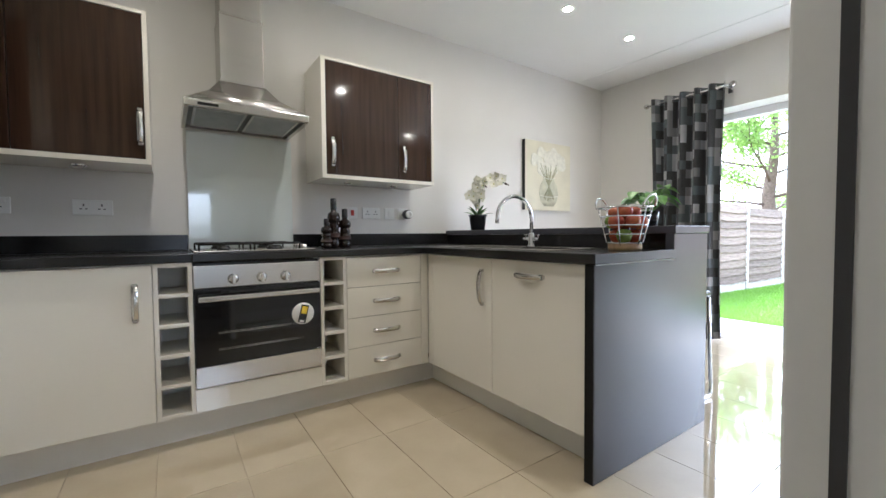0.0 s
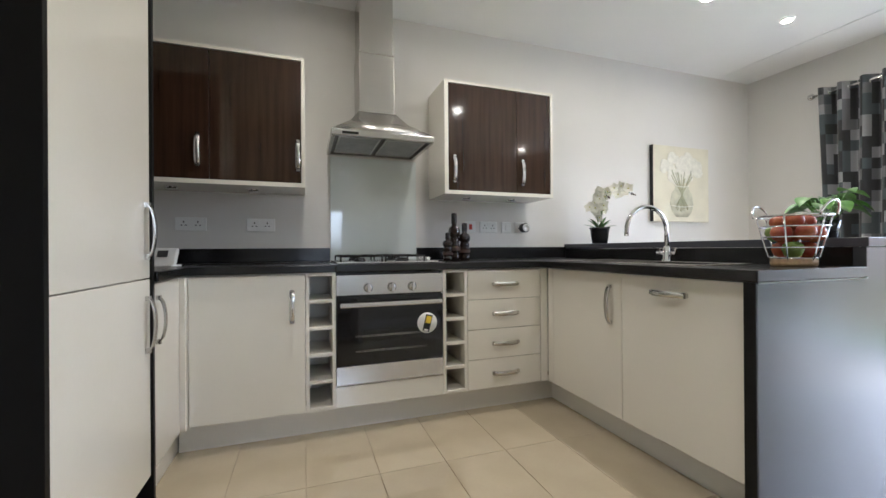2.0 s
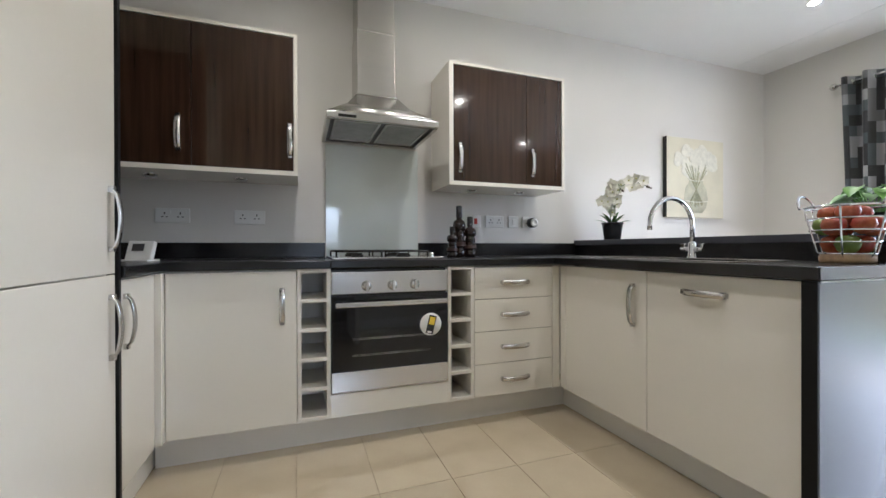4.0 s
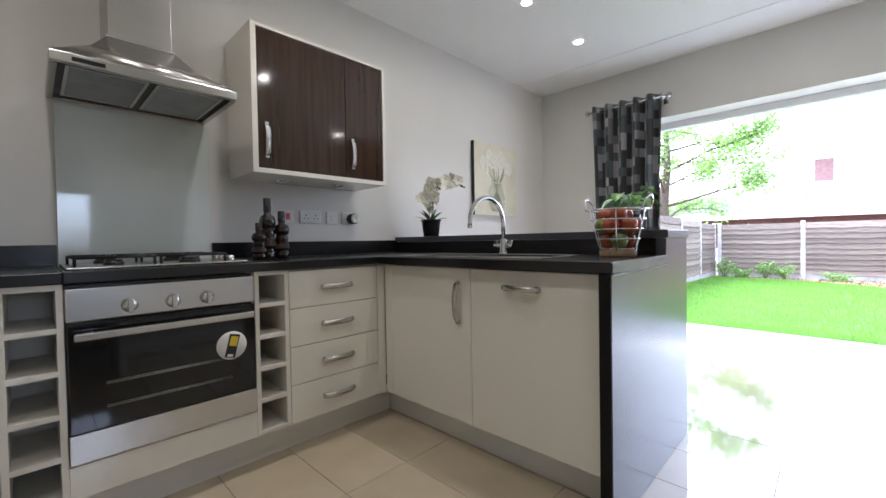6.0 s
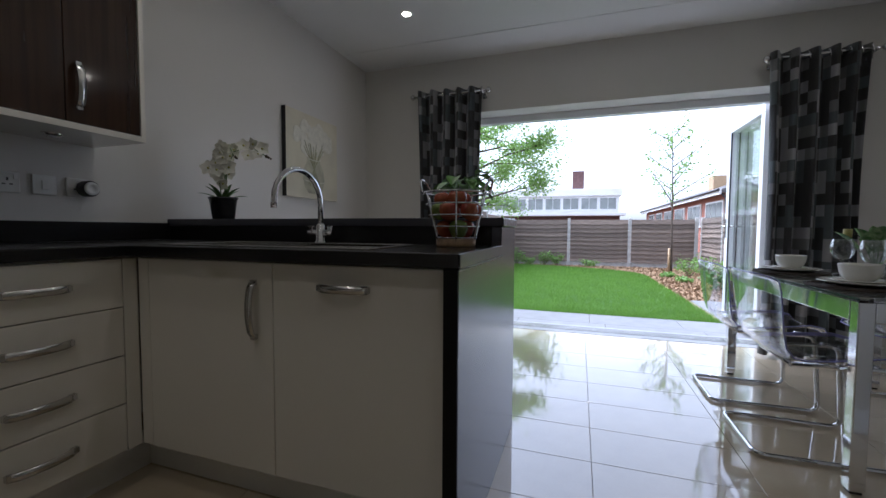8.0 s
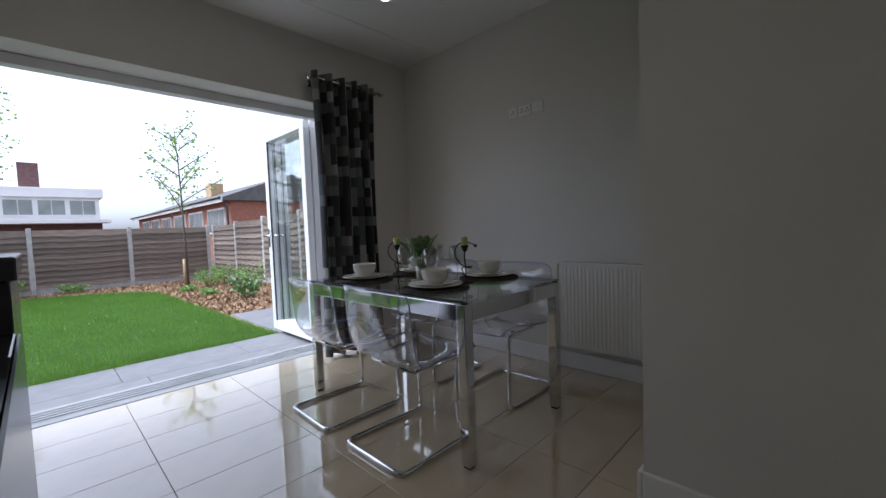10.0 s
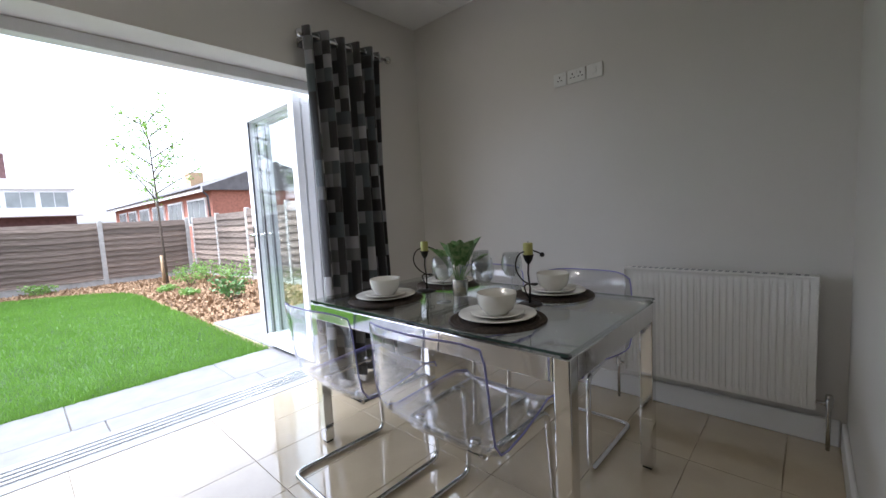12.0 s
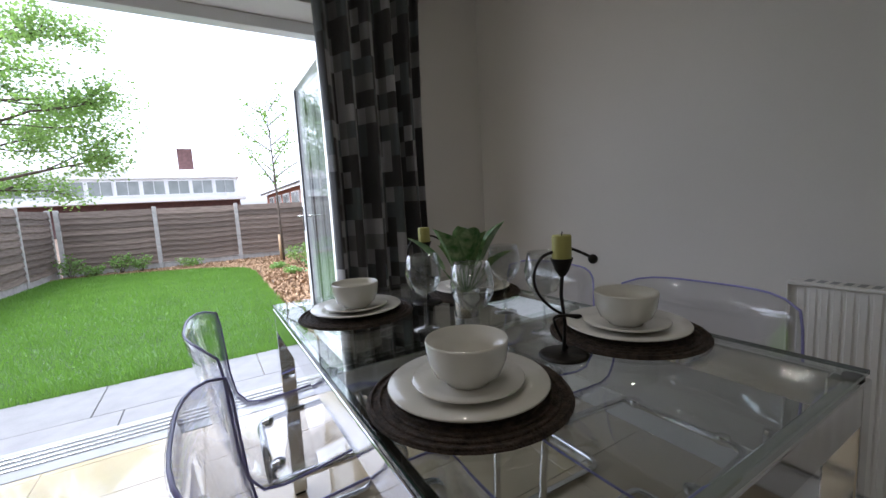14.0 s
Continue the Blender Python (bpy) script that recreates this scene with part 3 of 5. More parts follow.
bm = box(-0.74, 1.392, -0.507, -0.495, 0.0, 0.148, 0.002)
structure("plinth", bm, PLINTH, "pale plinth board under the base units", "plinth")
structure("plinth_return", box(1.392, 1.404, -1.825, -0.495, 0.0, 0.148, 0.002), PLINTH, "pale plinth board under the peninsula", "plinth")
structure("plinth_left", box(-0.76, -0.748, -0.984, -0.30, 0.0, 0.148, 0.002), PLINTH, "pale plinth board under the corner unit", "plinth")

# peninsula panels and raised ledge
bm = bmesh.new()
outline = ((1.258, 0.0), (2.210, 0.0), (2.210, 0.985), (1.868, 0.985), (1.868, 0.868), (1.258, 0.868))
face = bm.faces.new([bm.verts.new((x, -1.87, z)) for x, z in outline])
grown = bmesh.ops.extrude_face_region(bm, geom=[face])
bmesh.ops.translate(bm, verts=[v for v in grown["geom"] if isinstance(v, bmesh.types.BMVert)], vec=(0, 0.042, 0))
bmesh.ops.bevel(bm, geom=list(bm.edges), offset=0.002, segments=1, affect="EDGES")
endp = thing("end_panel", "stepped charcoal laminate end panel of the peninsula", "panel")
part("panel", bm, CHARCOAL, endp)
part("edge_strip", box(1.2535, 1.2575, -1.869, -1.829, 0.001, 0.867), NEARBLACK, endp, "black front edging strip")
part("top_strip", box(1.262, 1.866, -1.8745, -1.8715, 0.864, 0.869), SILL, endp, "pale joint line under the worktop")
ledge = thing("breakfast_ledge", "raised charcoal ledge along the back of the peninsula", "breakfast bar", (0, 0, 0))
part("back_panel", box(2.185, 2.208, -1.826, -0.004, 0.0, 0.985), CHARCOAL, ledge)
part("riser", box(1.870, 1.892, -1.826, -0.004, 0.0, 0.985), BLACKTOP, ledge, "black upstand behind the sink")
part("top", box(1.864, 2.215, -1.878, -0.002, 0.986, 1.022, 0.003), CHARCOAL, ledge)

bm = box(-1.30, 0.0, -0.622, -0.004, 0.870, 0.910, 0.004)
bx(bm, 0.0, 1.25, -0.622, -0.004, 0.870, 0.910, 0.004)
solid("worktop", bm, BLACKTOP, "black laminate worktop along the hob wall", "worktop")
solid("worktop", box(-1.30, -0.68, -0.984, -0.624, 0.870, 0.910, 0.004), BLACKTOP, "black laminate worktop beside the tall unit", "worktop")
SX0, SX1, SY0, SY1 = 1.33, 1.69, -1.56, -0.70
bm = box(1.2505, SX0, -1.872, -0.004, 0.870, 0.910, 0.003)
bx(bm, SX1, 1.866, -1.872, -0.004, 0.870, 0.910, 0.003), bx(bm, SX0, SX1, -1.872, SY0, 0.870, 0.910), bx(bm, SX0, SX1, SY1, -0.004, 0.870, 0.910)
peninsula = thing("worktop", "black laminate peninsula worktop with the sink cut in", "worktop")
part("top", bm, BLACKTOP, peninsula)
part("end_edging", box(1.2545, 1.862, -1.8765, -1.8735, 0.8715, 0.9085), CHARCOAL, peninsula, "charcoal end edging")
bm = box(-1.30, 0.008, -0.024, -0.003, 0.911, 1.0, 0.002)
solid("upstand", bm, BLACKTOP, "black upstand along the hob wall", "upstand", group="upstands")
solid("upstand", box(0.606, 1.862, -0.024, -0.003, 0.911, 1.0, 0.002), BLACKTOP, "black upstand along the hob wall", "upstand", group="upstands")

sink = thing("sink", "stainless steel inset sink with drainer", "sink", (0, 0, 0))
bm = bmesh.new()
for a, b, c, e in ((SX0 - 0.01, SX1 + 0.01, SY0 - 0.01, SY0 + 0.02), (SX0 - 0.01, SX1 + 0.01, SY1 - 0.02, SY1 + 0.01), (SX0 - 0.01, SX0 + 0.02, SY0 + 0.02, SY1 - 0.02), (SX1 - 0.02, SX1 + 0.01, SY0 + 0.02, SY1 - 0.02)):
    bx(bm, a, b, c, e, 0.9105, 0.9145, 0.001)
part("rim", bm, STEEL, sink)
bm = box(SX0 + 0.02, SX1 - 0.02, SY1 - 0.42, SY1 - 0.02, 0.74, 0.745)
for a, b, c, e in ((SX0 + 0.015, SX0 + 0.02, SY1 - 0.42, SY1 - 0.02), (SX1 - 0.02, SX1 - 0.015, SY1 - 0.42, SY1 - 0.02), (SX0 + 0.015, SX1 - 0.015, SY1 - 0.025, SY1 - 0.02), (SX0 + 0.015, SX1 - 0.015, SY1 - 0.425, SY1 - 0.42)):
    bx(bm, a, b, c, e, 0.74, 0.912)
part("bowl", bm, STEEL, sink)
bm = box(SX0 + 0.02, SX1 - 0.02, SY0 + 0.02, SY1 - 0.425, 0.895, 0.900)
for k in range(8):
    bx(bm, SX0 + 0.05 + k * 0.045, SX0 + 0.062 + k * 0.045, SY0 + 0.05, SY1 - 0.46, 0.900, 0.904, 0.001)
part("drainer", bm, STEEL, sink)

tap = thing("tap", "chrome mixer tap with a high curved spout", "tap", (1.735, -1.10, 0.9105))
bm = bmesh.new()
lathe(bm, [(0.026, 0), (0.026, 0.006), (0.020, 0.012), (0.019, 0.075), (0.012, 0.085), (0.0, 0.086)], 20)
part("body", bm, CHROME, tap)
bm = bmesh.new()
dx, dy = -0.27, 0.01
arc = [(0, 0, 0.05), (0, 0, 0.165)] + [(dx * 0.5 * (1 - math.cos(a)), dy * 0.5 * (1 - math.cos(a)), 0.165 + 0.135 * math.sin(a)) for a in [math.pi * k / 12 for k in range(1, 13)]] + [(dx * 1.0, dy * 1.0, 0.14)]
tube(bm, arc, 0.0115, 12)
part("spout", bm, CHROME, tap)
for s in (-1, 1):
    bm = bmesh.new()
    tube(bm, [(0, s * 0.015, 0.045), (0, s * 0.06, 0.045)], 0.013, 12)
    bx(bm, -0.008, 0.008, s * 0.048 - 0.012, s * 0.048 + 0.012, 0.035, 0.075, 0.003)
    part("lever", bm, CHROME, tap)

# tall fridge unit
tall = thing("tall_unit", "tall white gloss fridge housing with charcoal side panels", "tall cabinet", (0, 0, 0))
part("carcase", box(-1.30, -0.724, -1.645, -1.008, 0.15, 2.16), CARCASE, tall)
part("side_panel", box(-1.31, -0.692, -1.006, -0.986, 0.0, 2.18, 0.001), NEARBLACK, tall)
part("side_panel", box(-1.31, -0.692, -1.670, -1.650, 0.0, 2.18, 0.001), NEARBLACK, tall)
part("plinth", box(-0.76, -0.748, -1.645, -1.008, 0.0, 0.148), CHARCOAL, tall)
for z0, z1, hz in ((0.15, 0.884, 0.72), (0.887, 2.16, 1.06)):
    d = part("door", box(-0.722, -0.70, -1.647, -1.009, z0, z1, 0.003), CREAM, tall)
    bow_handle(d, (-0.70, -1.05, hz), 0.20, (0, 0, 1), (1, 0, 0))


def wall_cabinet(x0, x1, split, handles, label, edge=0.018, hz=1.525):
    t = thing("wall_cabinet", label, "wall cabinet", (0, 0, 0), 0, "wall cabinets")
    z0, z1 = 1.346, 2.088
    bm = box(x0 + edge, x1 - 0.018, -0.325, -0.003, z0 + 0.024, z1 - 0.018)
    part("carcase", bm, CARCASE, t)
    for a, b, c, e in ((x0 - 0.001, x0 + edge, z0, z1), (x1 - 0.018, x1 + 0.001, z0, z1)):
        part("side_panel", box(a, b, -0.352, -0.002, c, e, 0.001), CREAM, t)
    part("bottom_panel", box(x0 + edge, x1 - 0.018, -0.352, -0.002, z0, z0 + 0.024, 0.001), CREAM, t)
    part("top_panel", box(x0 + edge, x1 - 0.018, -0.352, -0.002, z1 - 0.018, z1, 0.001), CREAM, t)
    for (a, b), hx in zip(((x0 + edge + 0.002, split - 0.0015), (split + 0.0015, x1 - 0.020)), handles):
        d = part("door", box(a, b, -0.348, -0.328, z0 + 0.026, z1 - 0.020, 0.002), WALNUT, t, "dark walnut high-gloss door")
        bow_handle(d, (hx, -0.348, hz), 0.17, (0, 0, 1), N)
    for x in (x0 + 0.27 * (x1 - x0), x0 + 0.70 * (x1 - x0)):
        bm = bmesh.new()
        lathe(bm, [(0.0, -0.012), (0.028, -0.012), (0.033, -0.006), (0.033, 0.0)], 20, (x, -0.18, z0))
        part("under_light", bm, SATIN, t, "small round under-cabinet light, off")
    return t


wall_cabinet(-1.11, -0.148, -0.632, (-0.685, -0.185), "wide wall cabinet with dark walnut gloss doors")
wall_cabinet(0.704, 1.520, 1.233, (0.770, 1.272), "wall cabinet with dark walnut gloss doors", 0.026, 1.51)

# cooker hood
hood = thing("cooker_hood", "stainless steel chimney cooker hood above the hob", "cooker hood", (0.288, 0, 0))
bm = box(-0.298, 0.298, -0.50, -0.478, 1.626, 1.662, 0.003)
bx(bm, -0.298, -0.276, -0.478, -0.004, 1.622, 1.662, 0.002), bx(bm, 0.276, 0.298, -0.478, -0.004, 1.622, 1.662, 0.002), bx(bm, -0.276, 0.276, -0.03, -0.004, 1.622, 1.662, 0.002)
part("lip", bm, STEEL, hood)
part("underside", box(-0.276, 0.276, -0.478, -0.03, 1.642, 1.655), DARKGREY, hood, "dark recessed hood underside")
bm = bmesh.new()
lo = [bm.verts.new(v) for v in ((-0.296, -0.498, 1.662), (0.296, -0.498, 1.662), (0.296, -0.004, 1.662), (-0.296, -0.004, 1.662))]
md = [bm.verts.new(v) for v in ((-0.175, -0.345, 1.765), (0.175, -0.345, 1.765), (0.175, -0.004, 1.765), (-0.175, -0.004, 1.765))]
hi = [bm.verts.new(v) for v in ((-0.118, -0.265, 1.85), (0.118, -0.265, 1.85), (0.118, -0.004, 1.85), (-0.118, -0.004, 1.85))]
for a, b in ((lo, md), (md, hi)):
    for k in range(4):
        bm.faces.new((a[k], a[(k + 1) % 4], b[(k + 1) % 4], b[k])).smooth = True
bm.faces.new(lo[::-1]), bm.faces.new(hi)
part("canopy", bm, STEEL, hood)
part("chimney", box(-0.112, 0.112, -0.25, -0.004, 1.84, 2.23, 0.003), STEEL, hood)
bm = box(-0.114, 0.114, -0.252, -0.004, 2.222, 2.238, 0.006, 3)
part("joint_band", bm, STEEL, hood, "rounded steel joint of the chimney")
part("collar", box(-0.121, 0.121, -0.268, -0.004, 1.846, 1.858, 0.005, 3), STEEL, hood)
part("upper_chimney", box(-0.106, 0.106, -0.244, -0.004, 2.23, CEIL - 0.001, 0.003), STEEL, hood)
for a, b in ((-0.255, -0.012), (0.012, 0.255)):
    f = part("filter", box(a + 0.012, b - 0.012, -0.448, -0.072, 1.633, 1.642), MESHM, hood, "grey metal grease filter")
    bm = box(a, a + 0.012, -0.46, -0.06, 1.629, 1.642, 0.001)
    bx(bm, b - 0.012, b, -0.46, -0.06, 1.629, 1.642, 0.001), bx(bm, a + 0.012, b - 0.012, -0.46, -0.448, 1.629, 1.642, 0.001), bx(bm, a + 0.012, b - 0.012, -0.072, -0.06, 1.629, 1.642, 0.001)
    part("filter_frame", bm, STEEL, f)
part("switch_strip", box(-0.24, -0.15, -0.503, -0.499, 1.636, 1.649), BLACK, hood)

solid("splashback", box(0.012, 0.604, -0.012, -0.002, 0.912, 1.612, 0.002), SPLASH, "pale glass splashback behind the hob", "splashback")

hob = thing("gas_hob", "stainless steel gas hob with black pan supports", "hob", (0.30, -0.31, 0.9105))
part("tray", box(-0.29, 0.29, -0.25, 0.25, 0.0, 0.010, 0.004), STEEL, hob)
for x, y, r in ((-0.15, 0.12, 0.04), (0.10, 0.12, 0.048), (-0.15, -0.12, 0.032), (0.10, -0.12, 0.04)):
    bm = bmesh.new()
    lathe(bm, [(r, 0.010), (r, 0.020), (r * 0.85, 0.022), (r * 0.8, 0.030), (0.0, 0.031)], 20, (x, y, 0))
    part("burner", bm, BLACK, hob)
for x in (-0.15, 0.10):
    bm = bmesh.new()
    tube(bm, rounded([(x - 0.115, -0.225, 0.040), (x + 0.115, -0.225, 0.040), (x + 0.115, 0.225, 0.040), (x - 0.115, 0.225, 0.040), (x - 0.115, -0.225, 0.040)], 0.02), 0.005, 6)
    for y in (-0.12, 0.12):
        for p, q in (((x - 0.115, y), (x - 0.03, y)), ((x + 0.03, y), (x + 0.115, y)), ((x, y - 0.105), (x, y - 0.03)), ((x, y + 0.03), (x, y + 0.105))):
            tube(bm, [(*p, 0.042), (*q, 0.042)], 0.005, 6)
    for sx in (-0.115, 0.115):
        for y in (-0.2, 0.2):
            tube(bm, [(x + sx, y, 0.009), (x + sx, y, 0.040)], 0.005, 6)
    part("pan_support", bm, BLACK, hob)
for k in range(4):
    bm = bmesh.new()
    lathe(bm, [(0.017, 0.010), (0.016, 0.030), (0.0, 0.031)], 16, (0.255, -0.14 + k * 0.06, 0))
    part("knob", bm, SATIN, hob)


# ---- sockets and switches ----
def plate(x0, x1, z0, z1, y, out, label, sockets=0, red=False, group="kitchen sockets"):
    """Plate on a wall at y, its face towards out (-1 or +1 along y)."""
    t = thing("socket" if sockets else "switch", label, "socket" if sockets else "switch", ((x0 + x1) / 2, y, (z0 + z1) / 2), 0 if out < 0 else 180, group)
    w, h = (x1 - x0) / 2, (z1 - z0) / 2
    part("plate", box(-w, w, -0.011, -0.001, -h, h, 0.003), PLASTIC, t)
    for k in range(sockets):
        cx = 0 if sockets == 1 else (-0.45 + 0.9 * k) * w
        for px, pz, a, b in ((0, 0.012, 0.003, 0.006), (-0.011, -0.008, 0.005, 0.0025), (0.011, -0.008, 0.005, 0.0025)):
            # dark raised chip; its colour gives the shade of a pin hole
            part("pin_mark", box(cx + px - a, cx + px + a, -0.0125, -0.0112, pz - b, pz + b), DARKGREY, t)
        part("rocker", box(cx + (0.024 if sockets > 1 else 0.02) - 0.005, cx + 0.029, -0.015, -0.011, 0.012, 0.03, 0.001), PLASTIC, t)
    if not sockets:
        part("rocker", box(-0.012, 0.012, -0.016, -0.011, -0.02, 0.02, 0.002), REDMARK if red else PLASTIC, t, "red rocker" if red else "")
    return t


plate(-0.88, -0.715, 1.11, 1.19, 0, -1, "white double socket above the worktop", 2)
plate(-0.494, -0.33, 1.108, 1.188, 0, -1, "white double socket above the worktop", 2)
plate(0.985, 1.068, 1.112, 1.195, 0, -1, "white cooker switch with a red rocker", 0, True)
plate(1.105, 1.250, 1.112, 1.195, 0, -1, "white double socket above the worktop", 2)
plate(1.288, 1.371, 1.112, 1.195, 0, -1, "white single switch above the worktop")
plate(1.405, 1.488, 1.112, 1.195, 0, -1, "white single socket holding a timer", 1)
timer = thing("plug_timer", "round white and grey plug-in timer in the socket", "timer", (1.475, -0.012, 1.150))
bm = bmesh.new()
lathe(bm, [(0.036, 0), (0.036, 0.04), (0.032, 0.045), (0.0, 0.045)], 28)
bmesh.ops.transform(bm, verts=bm.verts, matrix=pose(0, 0, 0, 90))
part("body", bm, DARKGREY, timer)
bm = bmesh.new()
lathe(bm, [(0.030, 0.0455), (0.030, 0.049), (0.016, 0.051), (0.015, 0.047), (0, 0.047)], 28)
bmesh.ops.transform(bm, verts=bm.verts, matrix=pose(0, 0, 0, 90))
part("dial", bm, PLASTIC, timer)
plate(2.755, 2.838, 1.865, 1.945, YS, 1, "white single aerial socket high on the wall", 1, group="high wall sockets")
plate(2.635, 2.745, 1.865, 1.945, YS, 1, "white double socket high on the wall", 2, group="high wall sockets")
plate(2.535, 2.628, 1.865, 1.945, YS, 1, "white blank socket plate high on the wall", 0, group="high wall sockets")
vent = thing("wall_box", "small dark recessed box high on the dining wall", "back box", (1.665, YS, 2.19))
part("frame", box(-0.04, 0.04, 0.001, 0.006, -0.04, 0.04, 0.001), SATIN, vent)
# flat black plate on the frame, painted as the shade of its hollow
part("dark_plate", box(-0.033, 0.033, 0.006, 0.008, -0.033, 0.033), BLACK, vent)


# ---- kitchen things ----
picture = thing("picture", "cream canvas picture of flowers in a vase", "picture", (3.12, -0.002, 1.567))
part("canvas", box(-0.338, 0.338, -0.036, 0.0, -0.342, 0.342, 0.002), CANVAS, picture)
part("edge", box(-0.3415, -0.3385, -0.036, 0.0, -0.342, 0.342), BLACK, picture, "black canvas edge")
bm = bmesh.new()
lathe(bm, [(0.0, -0.30), (0.07, -0.30), (0.12, -0.255), (0.143, -0.18), (0.125, -0.09), (0.08, -0.035), (0.09, -0.01), (0.0, -0.01)], 28)
bmesh.ops.transform(bm, verts=bm.verts, matrix=pose(0, -0.0375, 0) @ Matrix.Diagonal((1, 0.010, 1, 1)))
part("painted_vase", bm, VASEPAINT, picture)
bm = bmesh.new()
for z, w in ((-0.012, 0.088), (-0.195, 0.138)):
    tube(bm, [(w * (q / 6 - 1), -0.039, z - 0.012 * (1 - (q / 6 - 1) ** 2)) for q in range(13)], 0.004, 5)
part("painted_rim", bm, PALEPAINT, picture)
rnd = random.Random(5)
bm = bmesh.new()
for k in range(20):
    a = rnd.uniform(-0.13, 0.13)
    tube(bm, [(-a * 0.6, -0.0385, -0.25 + rnd.uniform(0, 0.05)), (a * 0.25, -0.0385, -0.05), (a, -0.0385, 0.08 + rnd.uniform(-0.03, 0.05))], 0.0035, 5)
part("painted_greenery", bm, SAGE, picture)
bm = bmesh.new()
for k in range(46):
    r, a = rnd.uniform(0.0, 1.0) ** 0.5, rnd.uniform(0, 6.28)
    ball(bm, (0.225 * r * math.cos(a), -0.0375, 0.145 + 0.115 * r * math.sin(a)), rnd.uniform(0.03, 0.055), 1, 12)
bmesh.ops.transform(bm, verts=bm.verts, matrix=Matrix.Translation((0, -0.0375, 0)) @ Matrix.Diagonal((1, 0.03, 1, 1)) @ Matrix.Translation((0, 0.0375, 0)))
part("painted_bouquet", bm, PALEPAINT, picture)

orchid = thing("orchid", "cream orchid in a black pot on the ledge", "plant", (2.02, -0.24, 1.022))
bm = bmesh.new()
lathe(bm, [(0.0, 0), (0.056, 0), (0.072, 0.112), (0.077, 0.117), (0.077, 0.126), (0.068, 0.126), (0.066, 0.105), (0.0, 0.105)], 28)
part("pot", bm, BLACK, orchid, "glossy black pot")
rnd = random.Random(11)
for k in range(9):
    a = k * 2.4
    bm = bmesh.new()
    up = rnd.uniform(0.6, 1.8)
    blade(bm, (0.01 * math.cos(a), 0.01 * math.sin(a), 0.10), (math.cos(a), math.sin(a), up), rnd.uniform(0.13, 0.19), 0.028, 0.05, (-math.cos(a) * up, -math.sin(a) * up, 1))
    part("leaf", bm, LEAF, orchid)
for sx, sy, top, reach in ((0.6, -0.8, 0.32, 0.23), (0.35, -0.5, 0.31, 0.10), (-0.6, 0.5, 0.22, 0.05)):
    bm = bmesh.new()
    pts = [(sx * 0.01, sy * 0.01, 0.10), (sx * 0.02, sy * 0.02, 0.10 + top * 0.5), (sx * reach * 0.25, sy * reach * 0.25, 0.10 + top * 0.9), (sx * reach * 0.65, sy * reach * 0.65, 0.10 + top), (sx * reach, sy * reach, 0.09 + top * 0.88)]
    tube(bm, pts, 0.003, 6)
    part("stem", bm, LEAF, orchid)
    for k in range(9):
        f = 0.30 + 0.62 * k / 8
        i = min(3, int(f * 4))
        u = f * 4 - i
        c = Vector(pts[i]).lerp(Vector(pts[i + 1]), u) + Vector((rnd.uniform(-0.045, 0.045), rnd.uniform(-0.045, 0.045), rnd.uniform(-0.035, 0.03)))
        bm = bmesh.new()
        face = Vector((-1, rnd.uniform(-1.2, 0.2), rnd.uniform(-0.3, 0.5))).normalized()
        u1 = face.orthogonal().normalized()
        size = rnd.uniform(0.038, 0.052)
        for q in range(5):
            w = Matrix.Rotation(q * 2 * math.pi / 5, 3, face) @ u1
            blade(bm, c, w + face * 0.3, size, size * 0.85, 0.0, face, 4)
        fl = part("flower", bm, PETAL, orchid)
        bm = bmesh.new()
        ball(bm, c + face * 0.008, 0.006, 1, 8)
        part("flower_centre", bm, WAX, fl, "yellow-green flower centre")
    for k in range(3):
        bm = bmesh.new()
        ball(bm, Vector(pts[4]) + Vector((sx, sy, -0.5)) * (0.012 * k), 0.008 - 0.0015 * k, 1.3, 8)
        part("bud", bm, BARK, orchid, "small dark flower bud")

basket = thing("fruit_basket", "chrome wire fruit basket on a wooden base", "fruit basket", (1.69, -1.73, 0.911))
bm = bmesh.new()
lathe(bm, [(0.0, 0.0), (0.070, 0.0), (0.074, 0.006), (0.074, 0.026), (0.068, 0.030), (0.0, 0.030)], 28)
part("base", bm, LIGHTWOOD, basket, "round light wood base")
for k in range(5):
    f = k / 4
    r, z = 0.078 + 0.042 * f, 0.032 + 0.165 * f
    bm = bmesh.new()
    tube(bm, [(r * math.cos(a * math.pi / 16), r * math.sin(a * math.pi / 16), z) for a in range(32)], 0.0045 if k == 4 else 0.003, 8, True)
    part("hoop", bm, CHROME, basket)
for k in range(6):
    a = k * math.pi / 3 + 0.3
    bm = bmesh.new()
    tube(bm, [(0.072 * math.cos(a), 0.072 * math.sin(a), 0.02), (0.082 * math.cos(a), 0.082 * math.sin(a), 0.036), (0.122 * math.cos(a), 0.122 * math.sin(a), 0.198)], 0.003, 8)
    part("wire", bm, CHROME, basket)
for sgn in (-1, 1):
    bm = bmesh.new()
    tube(bm, [(0.05 * math.cos(t), sgn * (0.115 + 0.02 * math.sin(t)), 0.195 + 0.055 * math.sin(t)) for t in [math.pi * q / 10 for q in range(11)]], 0.0045, 8)
    part("handle", bm, CHROME, basket)


